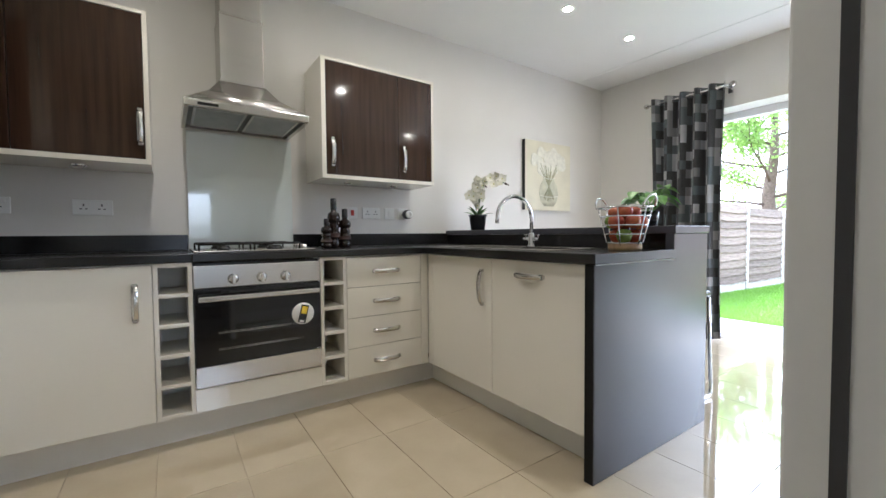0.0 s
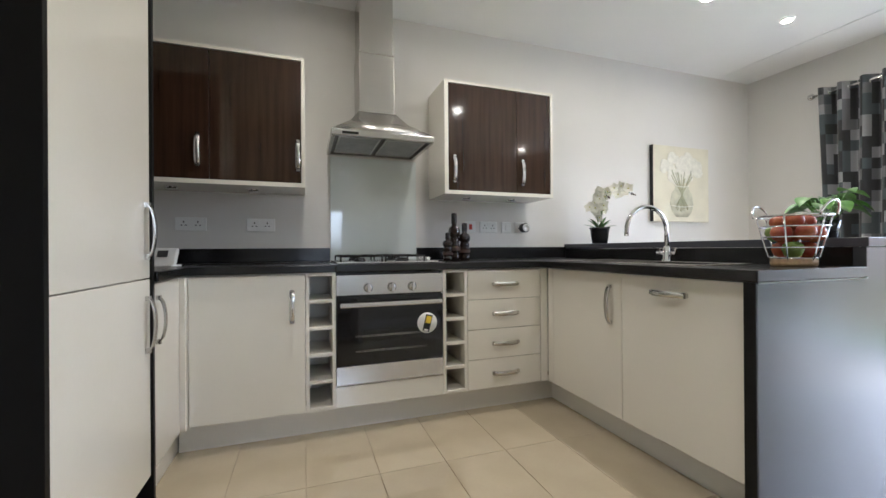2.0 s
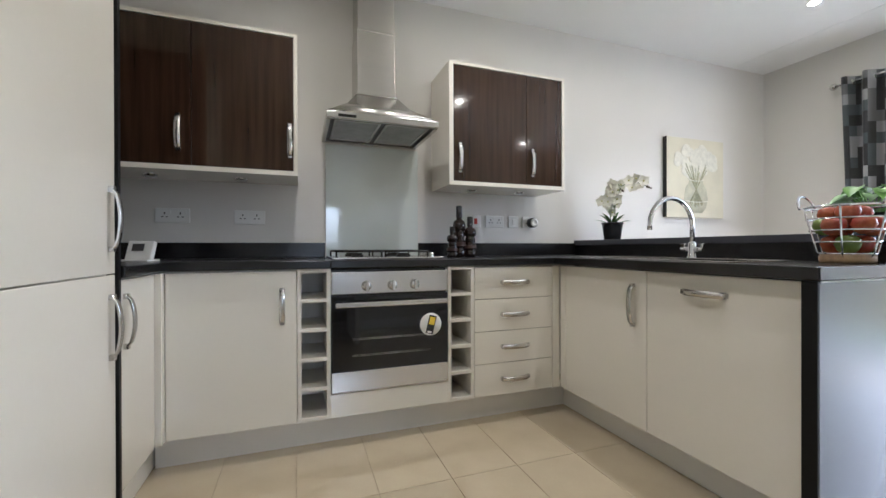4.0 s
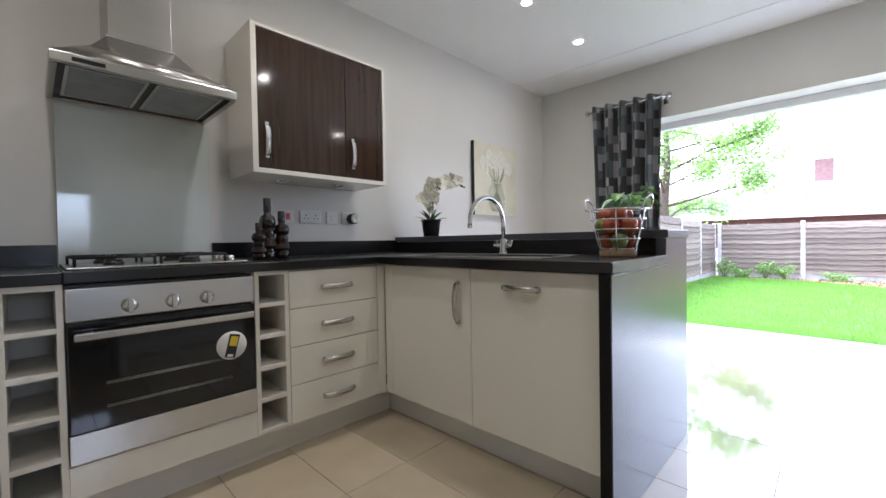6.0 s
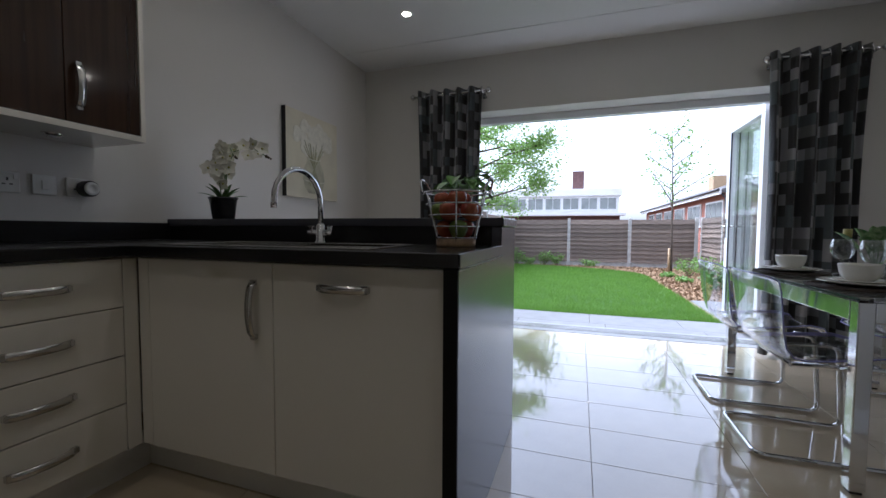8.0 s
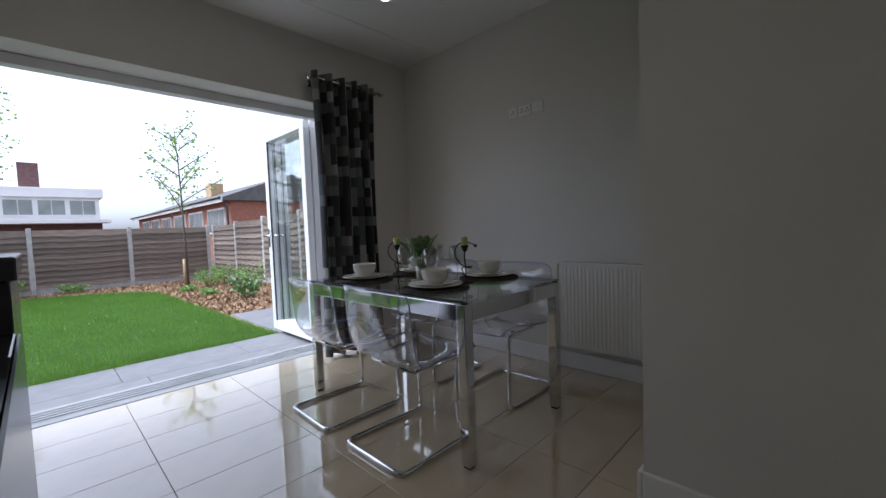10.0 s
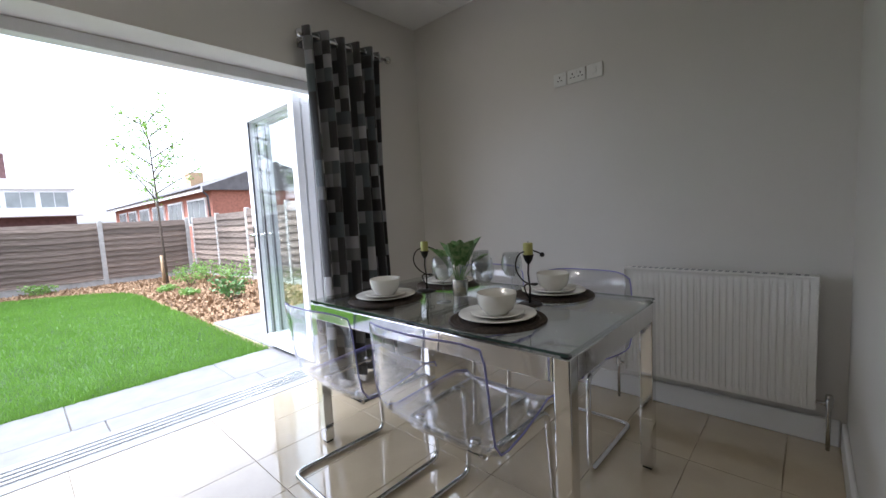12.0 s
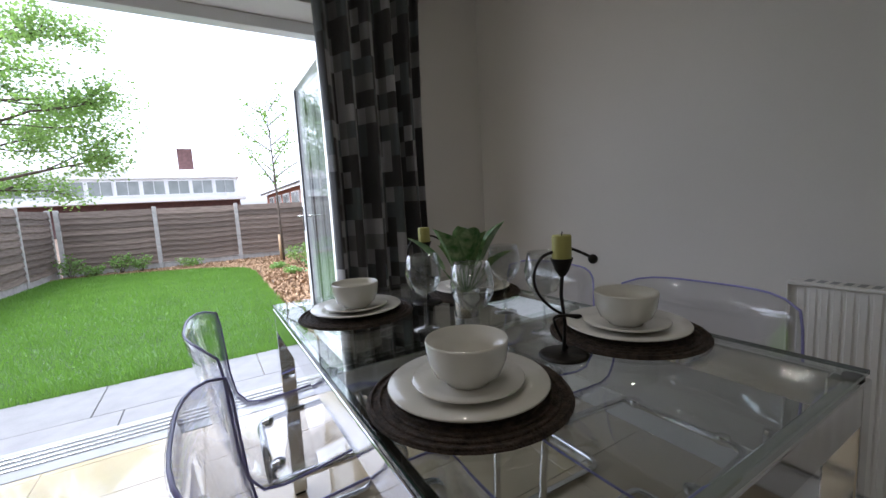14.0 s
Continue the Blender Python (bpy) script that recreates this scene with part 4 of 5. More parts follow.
def fruit(x, y, z, r, green):
    t = thing("apple", "green apple in the wire basket" if green else "red apple in the wire basket", "apple", (1.69 + x, -1.73 + y, 0.911 + z), rnd.uniform(0, 360), "apples in the basket")
    bm = bmesh.new()
    lathe(bm, [(0.0, -0.80 * r), (0.3 * r, -0.92 * r), (0.75 * r, -0.62 * r), (1.0 * r, 0.05 * r), (0.88 * r, 0.6 * r), (0.45 * r, 0.88 * r), (0.15 * r, 0.78 * r), (0.0, 0.66 * r)], 20)
    part("flesh", bm, GREENAPPLE if green else APPLE, t)
    bm = bmesh.new()
    tube(bm, [(0, 0, 0.66 * r), (0.003, 0.002, 1.05 * r)], 0.0018, 6)
    part("stalk", bm, BARK, t)


for x, y, z, r, g in ((-0.038, -0.02, 0.064, 0.036, True), (0.036, -0.026, 0.064, 0.036, False), (0.0, 0.040, 0.064, 0.036, False),
                      (-0.055, 0.01, 0.128, 0.037, False), (0.03, -0.055, 0.128, 0.037, False), (0.05, 0.035, 0.128, 0.036, False), (-0.01, 0.06, 0.130, 0.035, True), (-0.028, -0.058, 0.130, 0.034, False),
                      (-0.012, -0.008, 0.176, 0.036, False), (0.055, -0.012, 0.172, 0.034, False), (0.012, 0.058, 0.172, 0.034, False)):
    fruit(x, y, z, r, g)

herb = thing("potted_plant", "leafy green plant in a small pot on the ledge", "plant", (2.03, -1.66, 1.022))
bm = bmesh.new()
lathe(bm, [(0.0, 0), (0.040, 0), (0.052, 0.08), (0.047, 0.08), (0.045, 0.07), (0.0, 0.07)], 20)
part("pot", bm, BLACK, herb)
rnd = random.Random(21)
for k in range(26):
    a, up = rnd.uniform(0, 6.28), rnd.uniform(0.9, 2.6)
    st = rnd.uniform(0.07, 0.15)
    d = Vector((math.cos(a), math.sin(a), up)).normalized()
    bm = bmesh.new()
    p0 = Vector((0.01 * math.cos(a), 0.01 * math.sin(a), 0.07))
    p1 = p0 + d * st
    tube(bm, [p0, p1], 0.0015, 5)
    out = Vector((math.cos(a), math.sin(a), rnd.uniform(-0.5, 0.3)))
    blade(bm, p1, out, rnd.uniform(0.06, 0.09), rnd.uniform(0.05, 0.07), 0.03, (0.6 * math.cos(a), 0.6 * math.sin(a), 1))
    part("leaf", bm, BRIGHTLEAF, herb)


def bottle(x, y, h, r):
    t = thing("bottle", "dark decorative bottle of layered preserves with a black cap", "bottle", (x, y, 0.910), 0, "bottles by the hob")
    bm = bmesh.new()
    knobs = ((0.0, 0.17, 1.0), (0.17, 0.34, 1.05), (0.34, 0.50, 0.92), (0.50, 0.70, 1.08))
    prof = [(0.0, 0.0), (r * 0.8, 0.0)]
    for a, b, w in knobs:
        prof += [(r * w * (0.82 + 0.18 * math.sin(math.pi * q / 6)), h * (a + (b - a) * q / 6)) for q in range(1, 7)]
    lathe(bm, prof + [(r * 0.5, h * 0.73), (r * 0.42, h * 0.80)], 24)
    part("body", bm, AMBER, t)
    bm = bmesh.new()
    lathe(bm, [(r * 0.52, h * 0.78), (r * 0.50, h * 0.99), (r * 0.42, h), (0, h)], 16)
    part("cap", bm, BLACK, t)
    bm = bmesh.new()
    lathe(bm, [(r * 1.05, h * 0.215), (r * 1.085, h * 0.255), (r * 1.05, h * 0.295)], 20)
    part("band", bm, LABEL, t)


bottle(0.785, -0.30, 0.315, 0.037)
bottle(0.725, -0.34, 0.185, 0.032)
bottle(0.858, -0.30, 0.250, 0.036)

stat = thing("thermostat", "small white digital thermostat on the worktop", "thermostat", (-0.83, -0.40, 0.910), -20)
bm = box(-0.06, 0.06, -0.012, 0.012, 0.0, 0.095, 0.006)
bmesh.ops.transform(bm, verts=bm.verts, matrix=pose(0, 0, 0, -18))
part("body", bm, PLASTIC, stat)
bm = box(-0.035, 0.02, -0.0145, -0.0125, 0.045, 0.08, 0.001)
bmesh.ops.transform(bm, verts=bm.verts, matrix=pose(0, 0, 0, -18))
part("screen", bm, DARKGREY, stat)
part("foot", box(-0.062, 0.062, -0.03, 0.05, 0.0, 0.008, 0.002), PLASTIC, stat)

stool = thing("bar_stool", "low chrome bar stool behind the peninsula", "bar stool", (2.42, -1.55, 0))
bm = bmesh.new()
tube(bm, rounded([(-0.16, -0.18, 0.60), (-0.16, -0.20, 0.012), (0.16, -0.20, 0.012), (0.16, -0.18, 0.60)], 0.04), 0.011, 10)
part("leg_frame", bm, CHROME, stool)
bm = bmesh.new()
tube(bm, rounded([(-0.16, 0.18, 0.60), (-0.16, 0.20, 0.012), (0.16, 0.20, 0.012), (0.16, 0.18, 0.60)], 0.04), 0.011, 10)
part("leg_frame", bm, CHROME, stool)
part("seat", box(-0.18, 0.18, -0.19, 0.19, 0.60, 0.64, 0.015, 3), BLACK, stool)


# ---- dining area ----
TX0, TX1, TY0, TY1, TZ = 2.10, 3.45, -3.93, -3.13, 0.732
table = thing("dining_table", "glass-topped dining table with a polished chrome frame", "dining table", (0, 0, 0))
for a, b in ((TX0 + 0.004, 2.7435), (2.7465, TX1 - 0.004)):
    part("tabletop", box(a, b, TY0 + 0.004, TY1 - 0.004, TZ - 0.010, TZ, 0.002), TABLEGLASS, table, "clear grey-green glass top").visible_shadow = False
    bm = box(a, b, TY1 - 0.0035, TY1 - 0.0005, TZ - 0.009, TZ - 0.001)
    bx(bm, a, b, TY0 + 0.0005, TY0 + 0.0035, TZ - 0.009, TZ - 0.001)
    part("glass_edge", bm, GLASSEDGE, table, "dark green polished glass edge")
AP0, AP1 = TZ - 0.090, TZ - 0.016
part("apron", box(TX0 + 0.05, TX1 - 0.05, TY1 - 0.028, TY1, AP0, AP1, 0.003), CHROME, table)
part("apron", box(TX0 + 0.05, TX1 - 0.05, TY0, TY0 + 0.028, AP0, AP1, 0.003), CHROME, table)
part("apron", box(TX0, TX0 + 0.028, TY0 + 0.05, TY1 - 0.05, AP0, AP1, 0.003), CHROME, table)
part("apron", box(TX1 - 0.028, TX1, TY0 + 0.05, TY1 - 0.05, AP0, AP1, 0.003), CHROME, table)
part("crossbar", box(2.73, 2.76, TY0 + 0.028, TY1 - 0.028, AP0 + 0.02, AP1, 0.003), CHROME, table)
for x in (TX0, TX1 - 0.05):
    for y in (TY0, TY1 - 0.05):
        part("leg", box(x, x + 0.05, y, y + 0.05, 0.012, AP1, 0.004), CHROME, table)
        part("foot", box(x + 0.006, x + 0.044, y + 0.006, y + 0.044, 0.0, 0.012, 0.003), BLACK, table)
for x in (TX0 + 0.02, 2.745, TX1 - 0.02):
    for y in (TY0 + 0.02, TY1 - 0.02):
        bm = bmesh.new()
        lathe(bm, [(0.015, 0.0), (0.015, 0.0058), (0.0, 0.006)], 16, (x, y, AP1))
        part("pad", bm, BLACK, table, "black rubber glass pad")


def dining_chair():
    t = thing("dining_chair", "clear acrylic shell chair on a chrome cantilever frame", "chair", (2.495, -2.905, 0), 0, "chairs round the table")
    prof = [(-0.52, 0.425), (-0.50, 0.440), (-0.44, 0.446), (-0.34, 0.438), (-0.24, 0.428), (-0.15, 0.424), (-0.09, 0.436), (-0.048, 0.478), (-0.024, 0.548), (-0.008, 0.63), (0.006, 0.72), (0.020, 0.79)]
    half = [0.19, 0.20, 0.21, 0.225, 0.235, 0.24, 0.245, 0.247, 0.247, 0.245, 0.24, 0.232]
    bm, rows, m = bmesh.new(), [], 12
    for k, ((y, z), w) in enumerate(zip(prof, half)):
        f = k / (len(prof) - 1)
        row = []
        for i in range(m + 1):
            u = 2 * i / m - 1
            lift = 0.036 * abs(u) ** 4 * (1 - f) * min(1, f * 5 + 0.2)
            fwd = 0.085 * abs(u) ** 3 * max(0, f - 0.45) / 0.55 * (1.5 - 0.7 * f)
            row.append(bm.verts.new((u * w, y - fwd, z + lift - (0.025 * abs(u) ** 6 if k == len(prof) - 1 else 0))))
        rows.append(row)
    for a, b in zip(rows, rows[1:]):
        for i in range(m):
            bm.faces.new((a[i], a[i + 1], b[i + 1], b[i])).smooth = True
    rim = [v.co.copy() for v in rows[0]] + [r[-1].co.copy() for r in rows[1:-1]] + [v.co.copy() for v in reversed(rows[-1])] + [r[0].co.copy() for r in reversed(rows[1:-1])]
    shell = part("shell", bm, ACRYLIC, t, "clear moulded acrylic shell")
    sm = shell.modifiers.new("thickness", "SOLIDIFY")
    sm.thickness = 0.005
    shell.visible_shadow = False
    bm = bmesh.new()
    tube(bm, rim, 0.0031, 6, True)
    part("rim", bm, ACRYLICEDGE, shell, "violet-tinted acrylic edge")
    bm = bmesh.new()
    tube(bm, rounded([(-0.17, -0.13, 0.407), (-0.19, -0.465, 0.418), (-0.20, -0.49, 0.013), (-0.213, 0.0, 0.013), (0.213, 0.0, 0.013), (0.20, -0.49, 0.013), (0.19, -0.465, 0.418), (0.17, -0.13, 0.407), (-0.17, -0.13, 0.407)], 0.05, 6), 0.011, 10)
    part("frame", bm, CHROME, t, "bent chrome tube frame")
    for x, y in ((-0.12, -0.15), (0.12, -0.15), (-0.17, -0.40), (0.17, -0.40)):
        bm = bmesh.new()
        lathe(bm, [(0.0, -0.012), (0.016, -0.012), (0.018, 0.008), (0.0, 0.010)], 14, (x, y, 0.424))
        part("fixing", bm, CHROME, t)
    return t


chair = dining_chair()
copy_thing(chair, pose(3.08, -2.90, 0, 0, 0, -1))
copy_thing(chair, pose(2.50, -4.18, 0, 0, 0, 181))
copy_thing(chair, pose(3.08, -4.18, 0, 0, 0, 179))


def place_setting(x, y):
    m = thing("placemat", "round dark brown woven placemat on the glass table", "placemat", (x, y, TZ), 0, "placemats")
    bm = bmesh.new()
    lathe(bm, [(0.0, 0.0), (0.172, 0.0), (0.177, 0.003), (0.172, 0.006), (0.0, 0.006)], 48)
    part("weave", bm, WICKER, m)
    for k in range(11):
        r = 0.02 + 0.015 * k
        bm = bmesh.new()
        tube(bm, [(r * math.cos(a * math.pi / 24), r * math.sin(a * math.pi / 24), 0.0062 + 0.0012 * (a % 2)) for a in range(48)], 0.0035, 5, True)
        part("cord", bm, WICKER, m)
    p = solid("dinner_plate", lathe(bmesh.new(), [(0.0, 0.0), (0.085, 0.0), (0.095, 0.004), (0.135, 0.014), (0.140, 0.016), (0.138, 0.019), (0.092, 0.009), (0.0, 0.006)], 48), CHINA, "large round cream china dinner plate", "plate", group="dinner plates")
    p.location = (x, y, TZ + 0.0105)
    q = solid("side_plate", lathe(bmesh.new(), [(0.0, 0.0), (0.055, 0.0), (0.065, 0.004), (0.094, 0.013), (0.098, 0.015), (0.096, 0.018), (0.062, 0.008), (0.0, 0.006)], 40), CHINA, "small round cream china plate under a bowl", "plate", group="side plates")
    q.location = (x, y, TZ + 0.0175)
    b = solid("bowl", lathe(bmesh.new(), [(0.0, 0.0), (0.038, 0.0), (0.040, 0.005), (0.058, 0.018), (0.068, 0.042), (0.072, 0.074), (0.070, 0.078), (0.062, 0.045), (0.046, 0.020), (0.030, 0.010), (0.0, 0.008)], 40), CHINA, "round cream china bowl on stacked plates", "bowl", group="bowls")
    b.location = (x, y, TZ + 0.0245)


for x, y in ((2.46, -3.315), (3.11, -3.335), (2.485, -3.79), (3.10, -3.77)):
    place_setting(x, y)


def wine_glass(x, y):
    t = thing("wine_glass", "clear stemmed wine glass on the table", "wine glass", (x, y, TZ), 0, "wine glasses")
    bm = bmesh.new()
    lathe(bm, [(0.0, 0.001), (0.034, 0.001), (0.033, 0.003), (0.006, 0.008), (0.0045, 0.02), (0.004, 0.085), (0.008, 0.095)], 28)
    part("stem", bm, WINEGLASS, t).visible_shadow = False
    bm = bmesh.new()
    lathe(bm, [(0.006, 0.094), (0.030, 0.105), (0.045, 0.132), (0.048, 0.155), (0.039, 0.202), (0.0378, 0.202), (0.0465, 0.155), (0.0435, 0.133), (0.029, 0.107), (0.0, 0.098)], 36)
    part("bowl", bm, WINEGLASS, t).visible_shadow = False


for x, y in ((2.825, -3.43), (2.61, -3.436), (2.81, -3.69), (2.61, -3.65)):
    wine_glass(x, y)


def candle_holder(x, y, rz):
    t = thing("candle_holder", "black iron scroll candlestick with a green candle", "candle holder", (x, y, TZ), rz, "candlesticks")
    bm = bmesh.new()
    lathe(bm, [(0.0, 0.0), (0.050, 0.0), (0.052, 0.003), (0.044, 0.007), (0.008, 0.010), (0.0, 0.010)], 32)
    part("base", bm, IRON, t)
    bm = bmesh.new()
    tube(bm, [(0, 0, 0.006), (0.004, 0, 0.07), (-0.003, 0, 0.13), (0, 0, 0.175)], 0.004, 8)
    part("stem", bm, IRON, t)
    bm = bmesh.new()
    pts = [(0.01, 0.008, 0.012), (-0.012, 0.012, 0.06), (-0.015, 0.0, 0.085), (0.03, -0.012, 0.088), (0.03, 0.010, 0.078), (-0.012, 0.012, 0.095), (-0.050, 0.0, 0.135), (-0.058, 0.0, 0.175), (-0.042, 0.0, 0.21), (-0.015, 0.0, 0.222), (0.018, 0.022, 0.225), (0.045, 0.015, 0.215), (0.062, 0.0, 0.205)]
    fine = []
    for i in range(len(pts) - 1):
        p0, p1, p2, p3 = (Vector(pts[max(0, min(len(pts) - 1, i + d))]) for d in (-1, 0, 1, 2))
        for q in range(5):
            s = q / 5
            fine.append(0.5 * (2 * p1 + (p2 - p0) * s + (2 * p0 - 5 * p1 + 4 * p2 - p3) * s * s + (3 * p1 - p0 - 3 * p2 + p3) * s ** 3))
    tube(bm, fine, 0.0032, 7)
    part("scroll", bm, IRON, t)
    bm = bmesh.new()
    ball(bm, (0.064, 0, 0.202), 0.010, 1, 12)
    part("scroll_ball", bm, IRON, t)
    bm = bmesh.new()
    lathe(bm, [(0.006, 0.170), (0.014, 0.182), (0.022, 0.205), (0.023, 0.208), (0.018, 0.206), (0.0, 0.200)], 24)
    part("cup", bm, IRON, t)
    bm = bmesh.new()
    lathe(bm, [(0.0195, 0.202), (0.0195, 0.252), (0.018, 0.255), (0.0, 0.253)], 24)
    part("candle", bm, WAX, t, "pale green wax candle")
    bm = bmesh.new()
    tube(bm, [(0, 0, 0.252), (0.002, 0, 0.262)], 0.001, 5)
    part("wick", bm, BLACK, t)


candle_holder(2.477, -3.57, -120)
candle_holder(3.075, -3.572, -125)

tp = thing("potted_plant", "variegated leafy plant in a grey pot on the table", "plant", (2.86, -3.585, TZ))
bm = bmesh.new()
lathe(bm, [(0.0, 0.0), (0.034, 0.0), (0.040, 0.075), (0.042, 0.078), (0.037, 0.078), (0.035, 0.066), (0.0, 0.066)], 24)
part("pot", bm, SATIN, tp, "dull silver pot")
rnd = random.Random(31)
for k in range(14):
    a, up = k * 2.4, 0.8 + 2.6 * (1 - k / 14)
    d = Vector((math.cos(a), math.sin(a), up)).normalized()
    st, ln = rnd.uniform(0.07, 0.14), rnd.uniform(0.12, 0.17)
    p0 = Vector((0.008 * math.cos(a), 0.008 * math.sin(a), 0.065))
    bm = bmesh.new()
    tube(bm, [p0, p0 + d * st], 0.002, 5)
    blade(bm, p0 + d * st, d, ln, 0.058, 0.035, (-math.cos(a) * up, -math.sin(a) * up, 1), 7)
    part("leaf", bm, LEAFPALE, tp)

# radiator
RX0, RX1, RZ0, RZ1 = 1.606, 2.40, 0.176, 0.773
rad = thing("radiator", "white enamelled panel radiator with vertical flutes", "radiator", (0, YS, 0))
part("back_panel", box(RX0, RX1, 0.045, 0.06, RZ0, RZ1 - 0.01, 0.003), RADPAINT, rad)
bm = bmesh.new()
nf = 28
prof = []
for k in range(nf):
    x = RX0 + 0.02 + (RX1 - RX0 - 0.04) * k / nf
    w = (RX1 - RX0 - 0.04) / nf
    prof += [(x, 0.088), (x + w * 0.22, 0.088), (x + w * 0.36, 0.0925), (x + w * 0.86, 0.0925)]
prof = [(RX0, 0.06), (RX0, 0.088)] + prof + [(RX1 - 0.02, 0.088), (RX1, 0.088), (RX1, 0.06)]
lo = [bm.verts.new((x, y, RZ0)) for x, y in prof]
l1 = [bm.verts.new((x, y, RZ0 + 0.04)) for x, y in prof]
h1 = [bm.verts.new((x, y, RZ1 - 0.05)) for x, y in prof]
hi = [bm.verts.new((x, min(y, 0.088), RZ1 - 0.012)) for x, y in prof]
for v in lo:
    v.co.y = min(v.co.y, 0.088)
for a, b in ((lo, l1), (l1, h1), (h1, hi)):
    for k in range(len(prof) - 1):
        bm.faces.new((a[k], a[k + 1], b[k + 1], b[k]))
part("front_panel", bm, RADPAINT, rad)
part("top_grille", box(RX0 - 0.002, RX1 + 0.002, 0.043, 0.104, RZ1 - 0.012, RZ1, 0.003), RADPAINT, rad)
# thin strips on the closed top; their grey is put in for the slots' shade
for k in range(26):
    x = RX0 + 0.03 + k * 0.0285
    part("slot_strip", box(x, x + 0.016, 0.052, 0.094, RZ1, RZ1 + 0.0006), SILL, rad)
for x in (RX0 - 0.002, RX1 - 0.004):
    part("end_cap", box(x, x + 0.006, 0.043, 0.104, RZ0 + 0.01, RZ1 - 0.013, 0.002), RADPAINT, rad)
for x in (RX0 + 0.1, RX1 - 0.1):
    part("bracket", box(x - 0.02, x + 0.02, 0.0, 0.046, RZ0 + 0.1, RZ1 - 0.08), RADPAINT, rad)
for x, sgn in ((RX0, -1), (RX1, 1)):
    bm = bmesh.new()
    tube(bm, rounded([(x, 0.07, RZ0 + 0.035), (x + sgn * 0.045, 0.07, RZ0 + 0.035), (x + sgn * 0.045, 0.07, 0.0)], 0.012), 0.008, 10)
    lathe(bm, [(0.013, 0.0), (0.014, 0.035), (0.012, 0.055), (0.0, 0.056)], 14, (x + sgn * 0.045, 0.07, RZ0 + 0.02))
    part("valve", bm, SATIN, rad, "metal radiator valve and pipe")


# ---- garden ----
def gz(x):
    return -0.045 - 0.025 * (min(max(x, 5.26), 15.6) - 5.26)


bm = bmesh.new()
xs = [4.52, 5.26, 7, 9, 11, 13, 15.6, 30, 80, 400]
ys = [-400, -60, -12, -6.1, -3.7, 0.4, 12, 60, 400]
vs = [[bm.verts.new((x, y, gz(x) - 0.05)) for y in ys] for x in xs]
for i in range(len(xs) - 1):
    for j in range(len(ys) - 1):
        bm.faces.new((vs[i][j], vs[i + 1][j], vs[i + 1][j + 1], vs[i][j + 1]))
bx(bm, -400, 4.36, YS - 60, -400, -0.3, -0.12), bx(bm, -400, 4.36, 3, 400, -0.3, -0.12)
structure("ground", bm, SOIL, "bare garden soil running out to the distance", "ground")


def lawn_edge(x):
    return -3.64 - 0.02 * (x - 5.26) if x < 11 else -3.76 + 3.4 * max(0, (x - 11) / 3.5) ** 3


bm = bmesh.new()
prev = None
for i in range(41):
    x = 5.27 + (14.5 - 5.27) * i / 40
    a, b = lawn_edge(x), 0.22
    row = [bm.verts.new((x, a, gz(x) - 0.05)), bm.verts.new((x, a + 0.01, gz(x) + 0.012))] + [bm.verts.new((x, a + (b - a) * k / 8, gz(x) + 0.018)) for k in range(1, 9)]
    if prev:
        for p in range(len(row) - 1):
            bm.faces.new((prev[p], row[p], row[p + 1], prev[p + 1])).smooth = True
    else:
        skirt = [bm.verts.new((x - 0.002, v.co.y, gz(x) - 0.05)) for v in row[1:]]
        for p in range(len(skirt) - 1):
            bm.faces.new((skirt[p], skirt[p + 1], row[p + 2], row[p + 1]))
    prev = row
structure("lawn", bm, GRASSBASE, "bright green mown lawn turf", "lawn")

rs = np.random.RandomState(4)
n = 130000
gx = 5.25 + 9.2 * rs.rand(n) ** 1.5
gy = -3.9 + 4.1 * rs.rand(n)
edge = np.array([lawn_edge(x) for x in gx])
keep = (gy > edge - 0.02) & (gx < 14.5)
gx, gy = gx[keep], gy[keep]
n = len(gx)
gzz = -0.045 - 0.025 * (gx - 5.26) + 0.012
ang, hgt = rs.rand(n) * 6.283, 0.025 + 0.035 * rs.rand(n)
wid = 0.0025 + 0.0006 * (gx - 5.2)
lean = 0.02 * rs.randn(n, 2)
v = np.empty((n, 3, 3))
v[:, 0] = np.stack([gx - wid * np.cos(ang), gy - wid * np.sin(ang), gzz], 1)
v[:, 1] = np.stack([gx + wid * np.cos(ang), gy + wid * np.sin(ang), gzz], 1)
v[:, 2] = np.stack([gx + lean[:, 0], gy + lean[:, 1], gzz + hgt], 1)
scatter("grass", v.reshape(-1, 3).tolist(), np.arange(3 * n).reshape(-1, 3).tolist(), GRASS, "short bright green grass blades", "grass")

# bark chips on the bed
n = 30000
cx, cy = 6.3 + 9.1 * rs.rand(n), -6.0 + 6.3 * rs.rand(n)
edge = np.array([lawn_edge(x) for x in cx])
keep = ((cy < edge - 0.04) | (cx > 14.55)) & ~((cx < 6.95) & (cy < -3.7))
cx, cy = cx[keep], cy[keep]
n = len(cx)
a, ln, wd = rs.rand(n) * 6.283, 0.014 + 0.024 * rs.rand(n), 0.007 + 0.009 * rs.rand(n)
cz = np.array([gz(x) for x in cx]) - 0.035 + 0.02 * rs.rand(n)
t1, t2 = 0.02 * rs.randn(n), 0.012 * rs.randn(n)
ux, uy = np.cos(a), np.sin(a)
v = np.empty((n, 4, 3))
for k, (p, q) in enumerate(((-1, -1), (1, -1), (1, 1), (-1, 1))):
    v[:, k] = np.stack([cx + p * ln * ux - q * wd * uy, cy + p * ln * uy + q * wd * ux, cz + p * t1 + q * t2 + 0.01], 1)
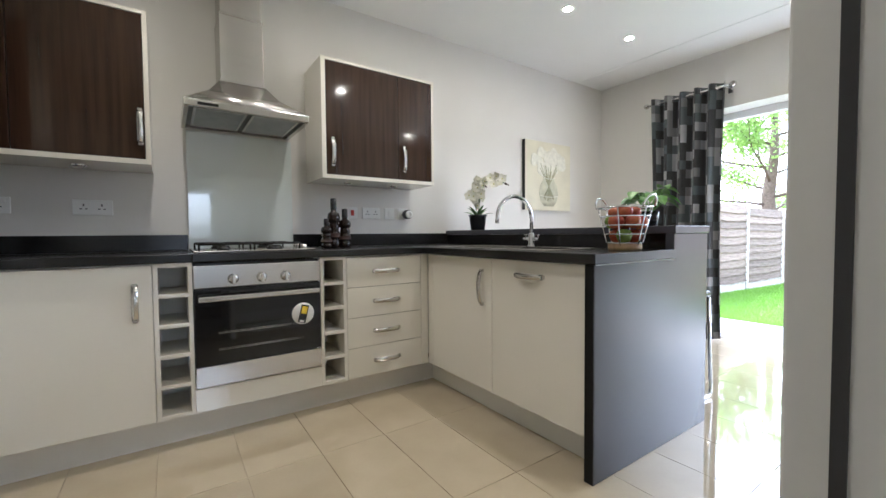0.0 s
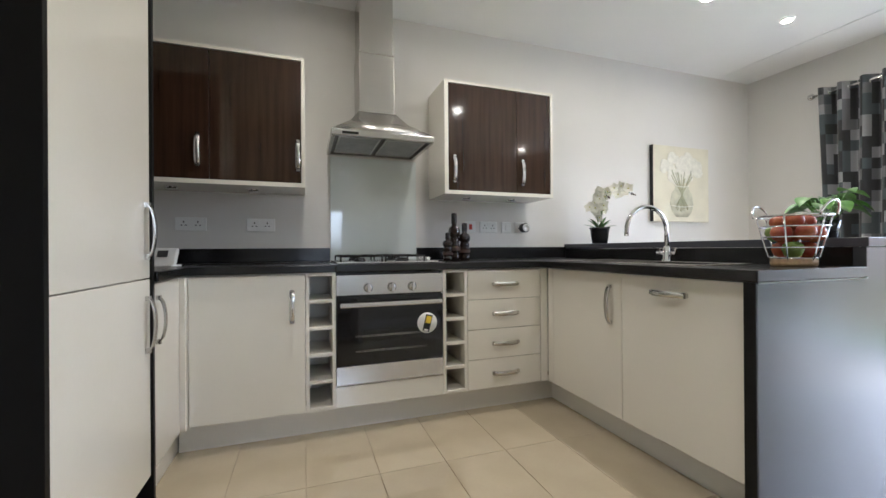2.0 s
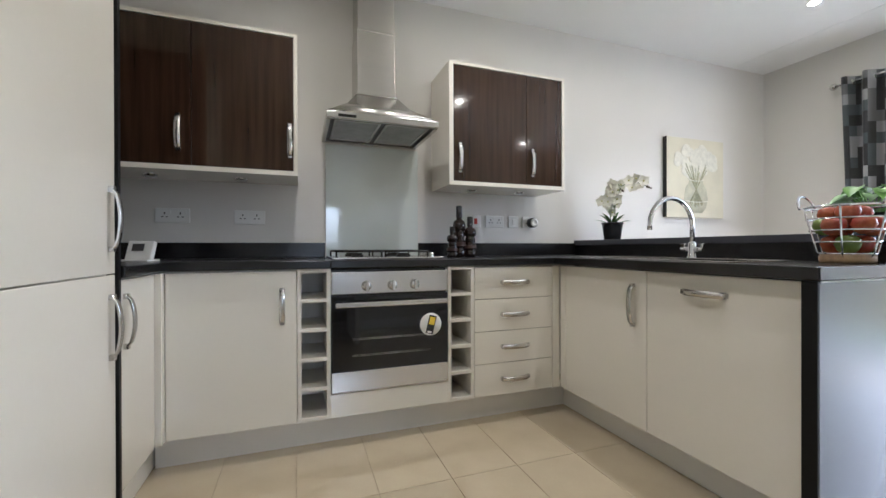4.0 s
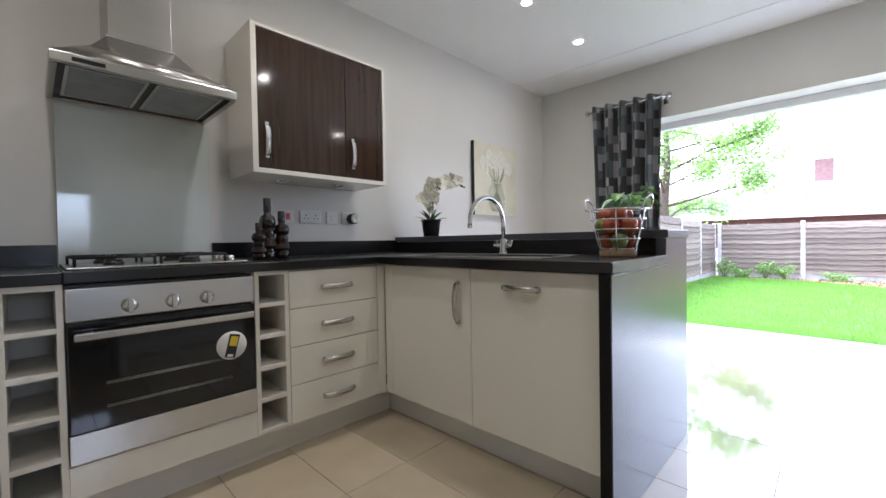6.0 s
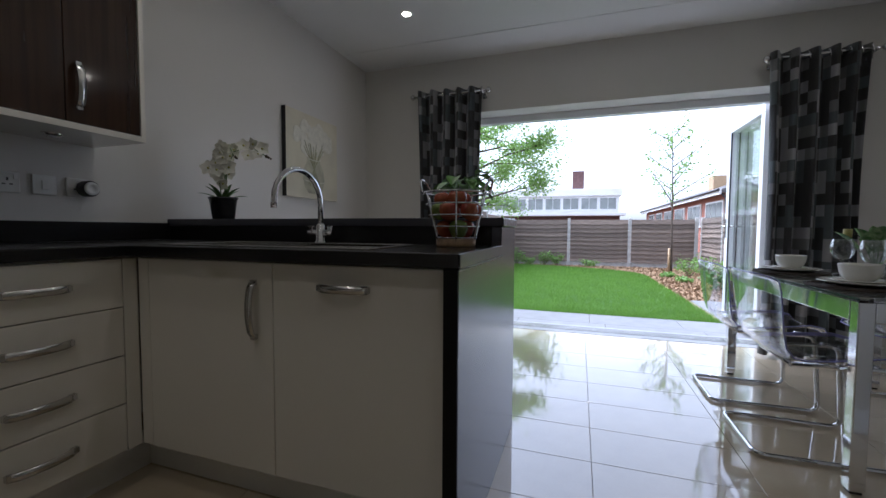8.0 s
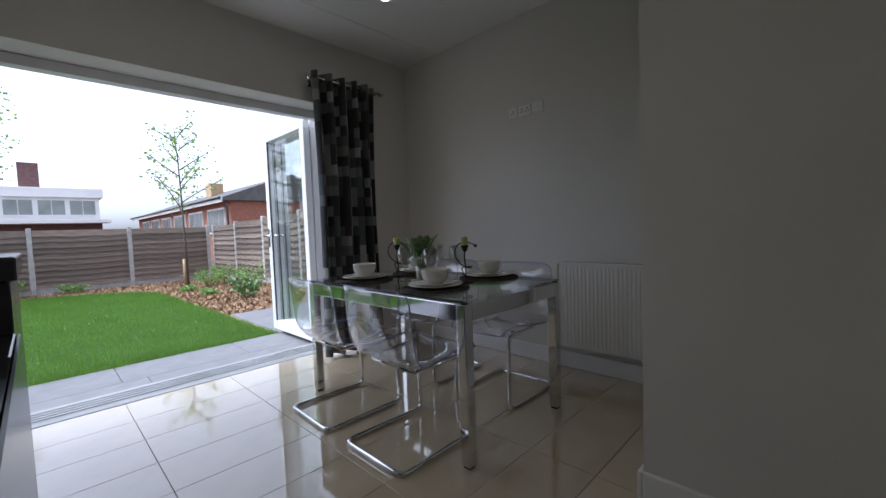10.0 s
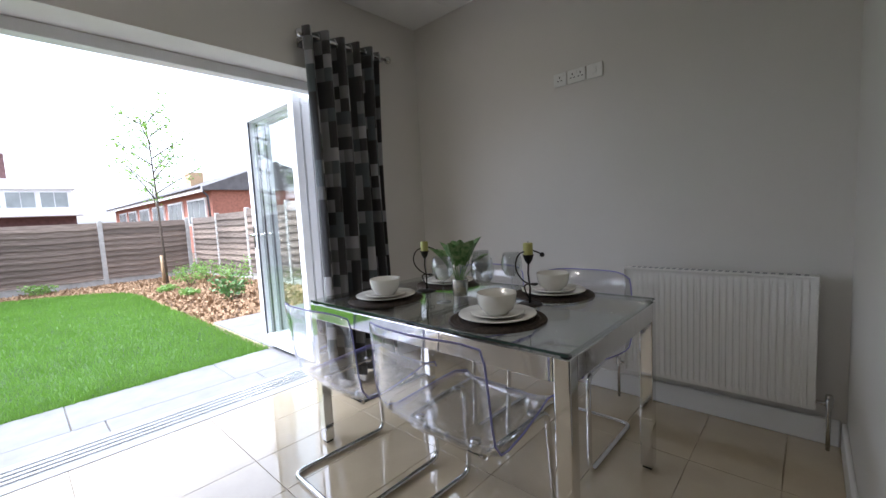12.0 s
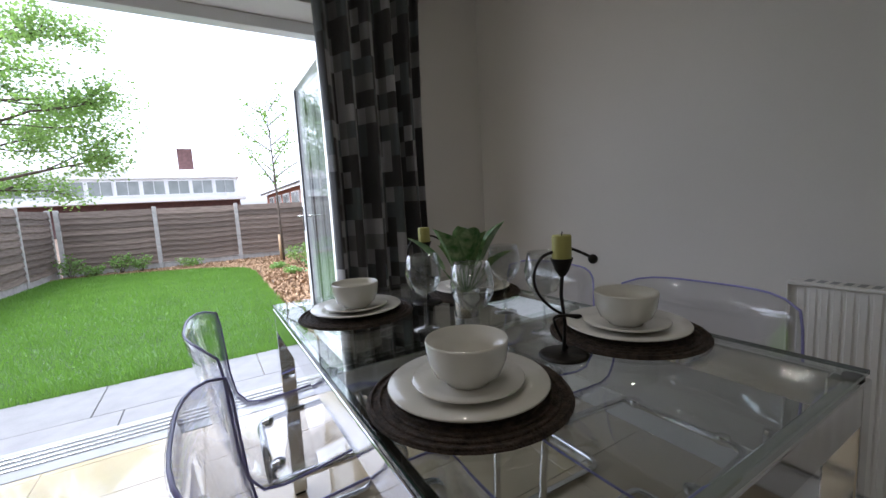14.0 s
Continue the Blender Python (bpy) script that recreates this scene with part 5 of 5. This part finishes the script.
scatter("bark_chips", v.reshape(-1, 3).tolist(), np.arange(4 * n).reshape(-1, 4).tolist(), CHIP, "loose orange-brown bark chips on the bed", "bark chips")


def leaf_cloud(rs, centres, per, spread, size, flat=0.5):
    """Small pointed leaves scattered about the given points."""
    c = np.repeat(np.asarray(centres, float), per, axis=0)
    n = len(c)
    c = c + rs.randn(n, 3) * np.asarray(spread)
    d = rs.randn(n, 3) * (1, 1, flat)
    d /= np.linalg.norm(d, axis=1)[:, None]
    s = np.cross(d, rs.randn(n, 3))
    s /= np.linalg.norm(s, axis=1)[:, None]
    ln = size * (0.6 + 0.8 * rs.rand(n))[:, None]
    v = np.empty((n, 4, 3))
    v[:, 0], v[:, 1], v[:, 2], v[:, 3] = c, c + d * ln * 0.5 + s * ln * 0.32, c + d * ln, c + d * ln * 0.5 - s * ln * 0.32
    return v.reshape(-1, 3).tolist(), np.arange(4 * n).reshape(-1, 4).tolist()


def leaf_part(name, parent, v, f, material):
    me = bpy.data.meshes.new(name)
    me.from_pydata(v, [], f)
    me.materials.append(material)
    ob = new(name, me)
    ob.parent = parent
    return ob


def limb(bm, rnd, p, d, length, r, depth, tips, bend=0.25, kids=3):
    pts, rad = [p.copy()], [r]
    for k in range(4):
        d = (d + Vector((rnd.uniform(-1, 1), rnd.uniform(-1, 1), rnd.uniform(-0.5, 0.7))) * bend * 0.4).normalized()
        p = p + d * length / 4
        pts.append(p.copy()), rad.append(r * (1 - 0.13 * (k + 1)))
        if depth <= 1:
            tips.append(tuple(p))
    tube(bm, pts, rad, 6)
    if depth:
        for k in range(kids):
            nd = (d + Vector((rnd.uniform(-1, 1), rnd.uniform(-1, 1), rnd.uniform(-0.4, 0.6))) * 0.9).normalized()
            limb(bm, rnd, pts[rnd.choice((2, 3, 4))], nd, length * rnd.uniform(0.55, 0.75), r * 0.5, depth - 1, tips, bend, kids)


def big_tree(x, y):
    t = thing("tree", "large broad green tree beyond the fence", "tree", (x, y, gz(x) - 0.05))
    rnd, bm, tips = random.Random(7), bmesh.new(), []
    tube(bm, [(0, 0, 0), (0.05, 0, 1.2), (0, 0.05, 2.6), (0, -0.1, 4.0), (0, -0.1, 6.0)], [0.28, 0.24, 0.2, 0.15, 0.08], 10)
    for k in range(16):
        a = k * 2.4
        z = 2.0 + 0.27 * k
        limb(bm, rnd, Vector((0, 0, z)), Vector((math.cos(a), math.sin(a), 0.25 - 0.03 * k + 0.03 * k)), 2.3 - 0.03 * k, 0.055, 2, tips, 0.35, 3)
    part("trunk", bm, BARK, t)
    v, f = leaf_cloud(np.random.RandomState(2), tips, 34, (0.27, 0.27, 0.20), 0.115)
    leaf_part("crown", t, v, f, TREELEAF)
    return t


def young_tree(x, y):
    t = thing("young_tree", "slim newly planted tree tied to a short stake", "tree", (x, y, gz(x) - 0.05))
    rnd, bm, tips = random.Random(9), bmesh.new(), []
    tube(bm, [(0, 0, 0), (0.02, 0.01, 1.2), (0, 0.03, 2.4), (0.02, 0.05, 3.4), (0.0, 0.1, 4.3)], [0.03, 0.026, 0.02, 0.014, 0.005], 8)
    for k in range(13):
        a, z = k * 2.4, 1.9 + 0.17 * k
        w = (1.25 - 0.055 * k)
        d = Vector((math.cos(a), math.sin(a), 0.75))
        p = Vector((0, 0.03, z))
        limb(bm, rnd, p, d.normalized(), w, 0.016, 0, tips, 0.25, 0)
    part("trunk", bm, BARK, t)
    v, f = leaf_cloud(np.random.RandomState(3), tips, 15, (0.08, 0.08, 0.10), 0.08)
    leaf_part("crown", t, v, f, TREELEAF)
    bm = bmesh.new()
    tube(bm, [(0.08, 0.05, 0), (0.08, 0.05, 0.75)], 0.035, 8)
    part("stake", bm, LIGHTWOOD, t)
    return t


def shrub(x, y, h, r, seed, material, label):
    t = thing("shrub", label, "shrub", (x, y, gz(x) - 0.045), 0, "bed shrubs")
    rnd, bm, tips = random.Random(seed), bmesh.new(), []
    for k in range(9):
        a = k * 2.4
        p = Vector((0, 0, 0))
        d = Vector((math.cos(a) * r, math.sin(a) * r, h * rnd.uniform(0.6, 1.0)))
        for q in (0.5, 0.7, 0.85, 1.0):
            tips.append(tuple(d * q))
        tube(bm, [p, d * 0.5 + Vector((0, 0, 0.02)), d], 0.005, 5)
    part("stem", bm, BARK, t)
    v, f = leaf_cloud(np.random.RandomState(seed), tips, 9, (r * 0.22, r * 0.22, h * 0.09), 0.065)
    leaf_part("foliage", t, v, f, material)


big_tree(17.6, 2.4)
young_tree(13.3, -4.70)
shrub(8.9, -4.62, 0.42, 0.24, 41, LEAF, "dense dark green shrub in the bark bed")
for x, y, h, r, sd in ((12.2, -4.9, 0.5, 0.3, 42), (12.6, -5.4, 0.55, 0.3, 43), (10.8, -5.4, 0.6, 0.28, 44), (14.9, -2.5, 0.32, 0.26, 45), (15.0, -1.4, 0.45, 0.2, 46), (15.0, -1.0, 0.6, 0.2, 47), (15.0, 0.0, 0.55, 0.22, 48), (14.9, -0.45, 0.35, 0.2, 49), (11.6, -4.3, 0.16, 0.12, 50), (10.4, -4.4, 0.14, 0.12, 51)):
    shrub(x, y, h, r, sd, TREELEAF, "small yellow-green shrub in the bark bed")

# paving
paving = structure("pavement", box(4.50, 5.262, -6.0, 0.3, -0.2, -0.032), GROUT, "grey slab paving outside the patio doors", "paving")
slab_a, slab_b = mesh_of("slab", box(-0.128, 0.128, -0.448, 0.448, -0.02, 0.0, 0.003, 1), SLAB), mesh_of("slab", box(-0.248, 0.248, -0.448, 0.448, -0.02, 0.0, 0.003, 1), SLAB)
for k in range(7):
    piece("slab", slab_a, paving, (4.632, -5.59 + 0.9 * k, -0.02))
    piece("slab", slab_b, paving, (5.012, -5.04 + 0.9 * k - 0.4, -0.02))
path = structure("pavement_side", box(5.264, 6.95, -6.0, -3.72, -0.25, -0.062), GROUT, "grey slab paving beside the lawn", "paving")
slab_c = mesh_of("slab", box(-0.278, 0.278, -0.448, 0.448, -0.02, 0.0, 0.003, 1), SLAB)
for i in range(3):
    for k in range(2):
        piece("slab", slab_c, path, (5.55 + 0.56 * i, -4.18 - 0.9 * k, -0.050))


def fence(name_label, x0, y0, ux, uy, count, flip):
    """Concrete posts with waney board panels, from one end along (ux, uy)."""
    t = thing("fence", name_label, "fence", (0, 0, 0), 0, "garden fences")
    pitch = 2.02
    L = pitch - 0.11
    rnd = random.Random(count * 7 + int(flip))
    meshes = []
    for s in range(5):
        bm = bmesh.new()
        rows = []
        nn = 8
        for i in range(nn + 1):
            u = -L / 2 + L * i / nn
            w = rnd.uniform(-0.014, 0.014)
            rows.append([bm.verts.new((u, o, z)) for o, z in ((0.004, 0.17), (0.016, 0.17), (0.052, 0.0 + w), (0.036, 0.0 + w))])
        for a, b in zip(rows, rows[1:]):
            for q in range(4):
                bm.faces.new((a[q], a[(q + 1) % 4], b[(q + 1) % 4], b[q]))
        bm.faces.new(rows[0][::-1]), bm.faces.new(rows[-1])
        meshes.append(mesh_of("board", bm, FENCEWOOD))
    post = mesh_of("post", box(-0.05, 0.05, -0.05, 0.05, -0.1, 1.70, 0.012, 1), CONCRETE)
    gravel = mesh_of("gravel_board", box(-L / 2, L / 2, -0.02, 0.02, -0.05, 0.14), CONCRETE)
    rz = math.degrees(math.atan2(uy, ux)) + (180 if flip else 0)
    for k in range(count + 1):
        x, y = x0 + ux * pitch * k, y0 + uy * pitch * k
        piece("post", post, t, (x, y, gz(x)), rz)
        if k == count:
            break
        mx, my = x + ux * pitch / 2, y + uy * pitch / 2
        piece("gravel_board", gravel, t, (mx, my, gz(mx)), rz)
        for q in range(10):
            piece("board", rnd.choice(meshes), t, (mx, my, gz(mx) + 0.14 + 0.148 * q), rz)
    return t


fence("brown waney-board fence with pale concrete posts across the garden end", 15.55, 0.22, 0, -1, 3, True)
fence("brown waney-board fence with pale concrete posts along one garden side", 15.45, 0.36, -1, 0, 5, False)
fence("brown waney-board fence with pale concrete posts along the far garden side", 15.45, -6.0, -1, 0, 5, True)

# buildings beyond
school = thing("flat_roofed_building", "white-clad flat-roofed building with a brick base and chimney", "building", (55, 0, -0.35))
part("brick_base", box(0, 14, -6.9, 14, 0, 3.35), DARKBRICK, school)
part("canopy", box(-2.2, 0.0, -7.4, 13, 3.1, 3.45, 0.02), FASCIA, school)
part("upper_wall", box(0.3, 14, -6.8, 13.9, 3.45, 5.7), FASCIA, school)
part("roof", box(-0.2, 14.4, -7.1, 14.3, 5.7, 6.6, 0.03), FASCIA, school)
for k in range(9):
    y = -6.5 + 2.25 * k
    w = part("window", box(0.12, 0.30, y, y + 2.0, 3.9, 5.5), FASCIA, school)
    for q in range(2):
        part("pane", box(0.08, 0.12, y + 0.06 + 0.97 * q, y + 0.97 + 0.97 * q, 4.0, 5.4), DULLGLASS, w)
part("chimney", box(3, 4.6, -2.6, -1.1, 6.6, 9.3, 0.02), DARKBRICK, school)

house = thing("bungalow", "low red-brick bungalow with a grey roof and white fascia", "house", (23.4, -9.1, -0.35))
part("wall", box(0, 26, -6.5, -0.02, 0, 3.3), BRICK, house)
bm = bmesh.new()
ridge, eave = 4.75, 3.32
sect = [(0.45, eave - 0.12), (0.45, eave + 0.02), (-3.3, ridge), (-7.0, eave + 0.02), (-7.0, eave - 0.12)]
a = [bm.verts.new((-0.25, y, z)) for y, z in sect]
b = [bm.verts.new((26.2, y, z)) for y, z in sect]
for k in range(5):
    bm.faces.new((a[k], a[(k + 1) % 5], b[(k + 1) % 5], b[k]))
bm.faces.new(a[::-1]), bm.faces.new(b)
part("roof", bm, ROOF, house)
bm = bmesh.new()
g = [bm.verts.new((-0.02, y, z)) for y, z in ((0.0, 3.2), (-6.6, 3.2), (-3.3, 4.62))]
bm.faces.new(g)
part("gable", bm, BRICK, house)
part("fascia", box(-0.3, 26.3, 0.45, 0.52, eave - 0.22, eave + 0.02), FASCIA, house)
bm = bmesh.new()
tube(bm, [(-0.3, 0.58, eave), (26.3, 0.58, eave)], 0.06, 8)
tube(bm, [(-0.1, 0.55, eave), (-0.1, 0.2, eave - 0.4), (-0.1, 0.1, 0)], 0.05, 8)
part("gutter", bm, DARKGREY, house, "dark plastic gutter and downpipe")
for k in range(6):
    w = part("window", box(0.8 + 4 * k, 3.8 + 4 * k, -0.02, 0.06, 1.5, 2.9), FASCIA, house)
    for q in range(3):
        part("pane", box(0.9 + 4 * k + 0.95 * q, 1.75 + 4 * k + 0.95 * q, 0.06, 0.08, 1.6, 2.8), DULLGLASS, w)
part("chimney", box(9, 10.2, -2.5, -1.7, 3.6, 5.1), LIGHTWOOD, house)

# ---- floor tiles ----
TW, TL = 0.3085, 0.607
tile = mesh_of("tile", box(-TW / 2 + 0.0012, TW / 2 - 0.0012, -TL / 2 + 0.0012, TL / 2 - 0.0012, -0.006, 0.0, 0.0008, 1), TILE)
x = 0.154 - TW * 6
while x < XE + 0.14:
    y = -2.235 + TL * 4
    while y > YS - 0.6:
        cx, cy = x + TW / 2, y - TL / 2
        if (cy > YK - 0.5 or cx > XC - 0.3) and cy < 0.3:
            w = min(TW, 4.199 - x)
            piece("tile", tile, floor_ob, (x + w / 2, cy, 0.0), 0, (w / TW, 1, 1))
        y -= TL
    x += TW
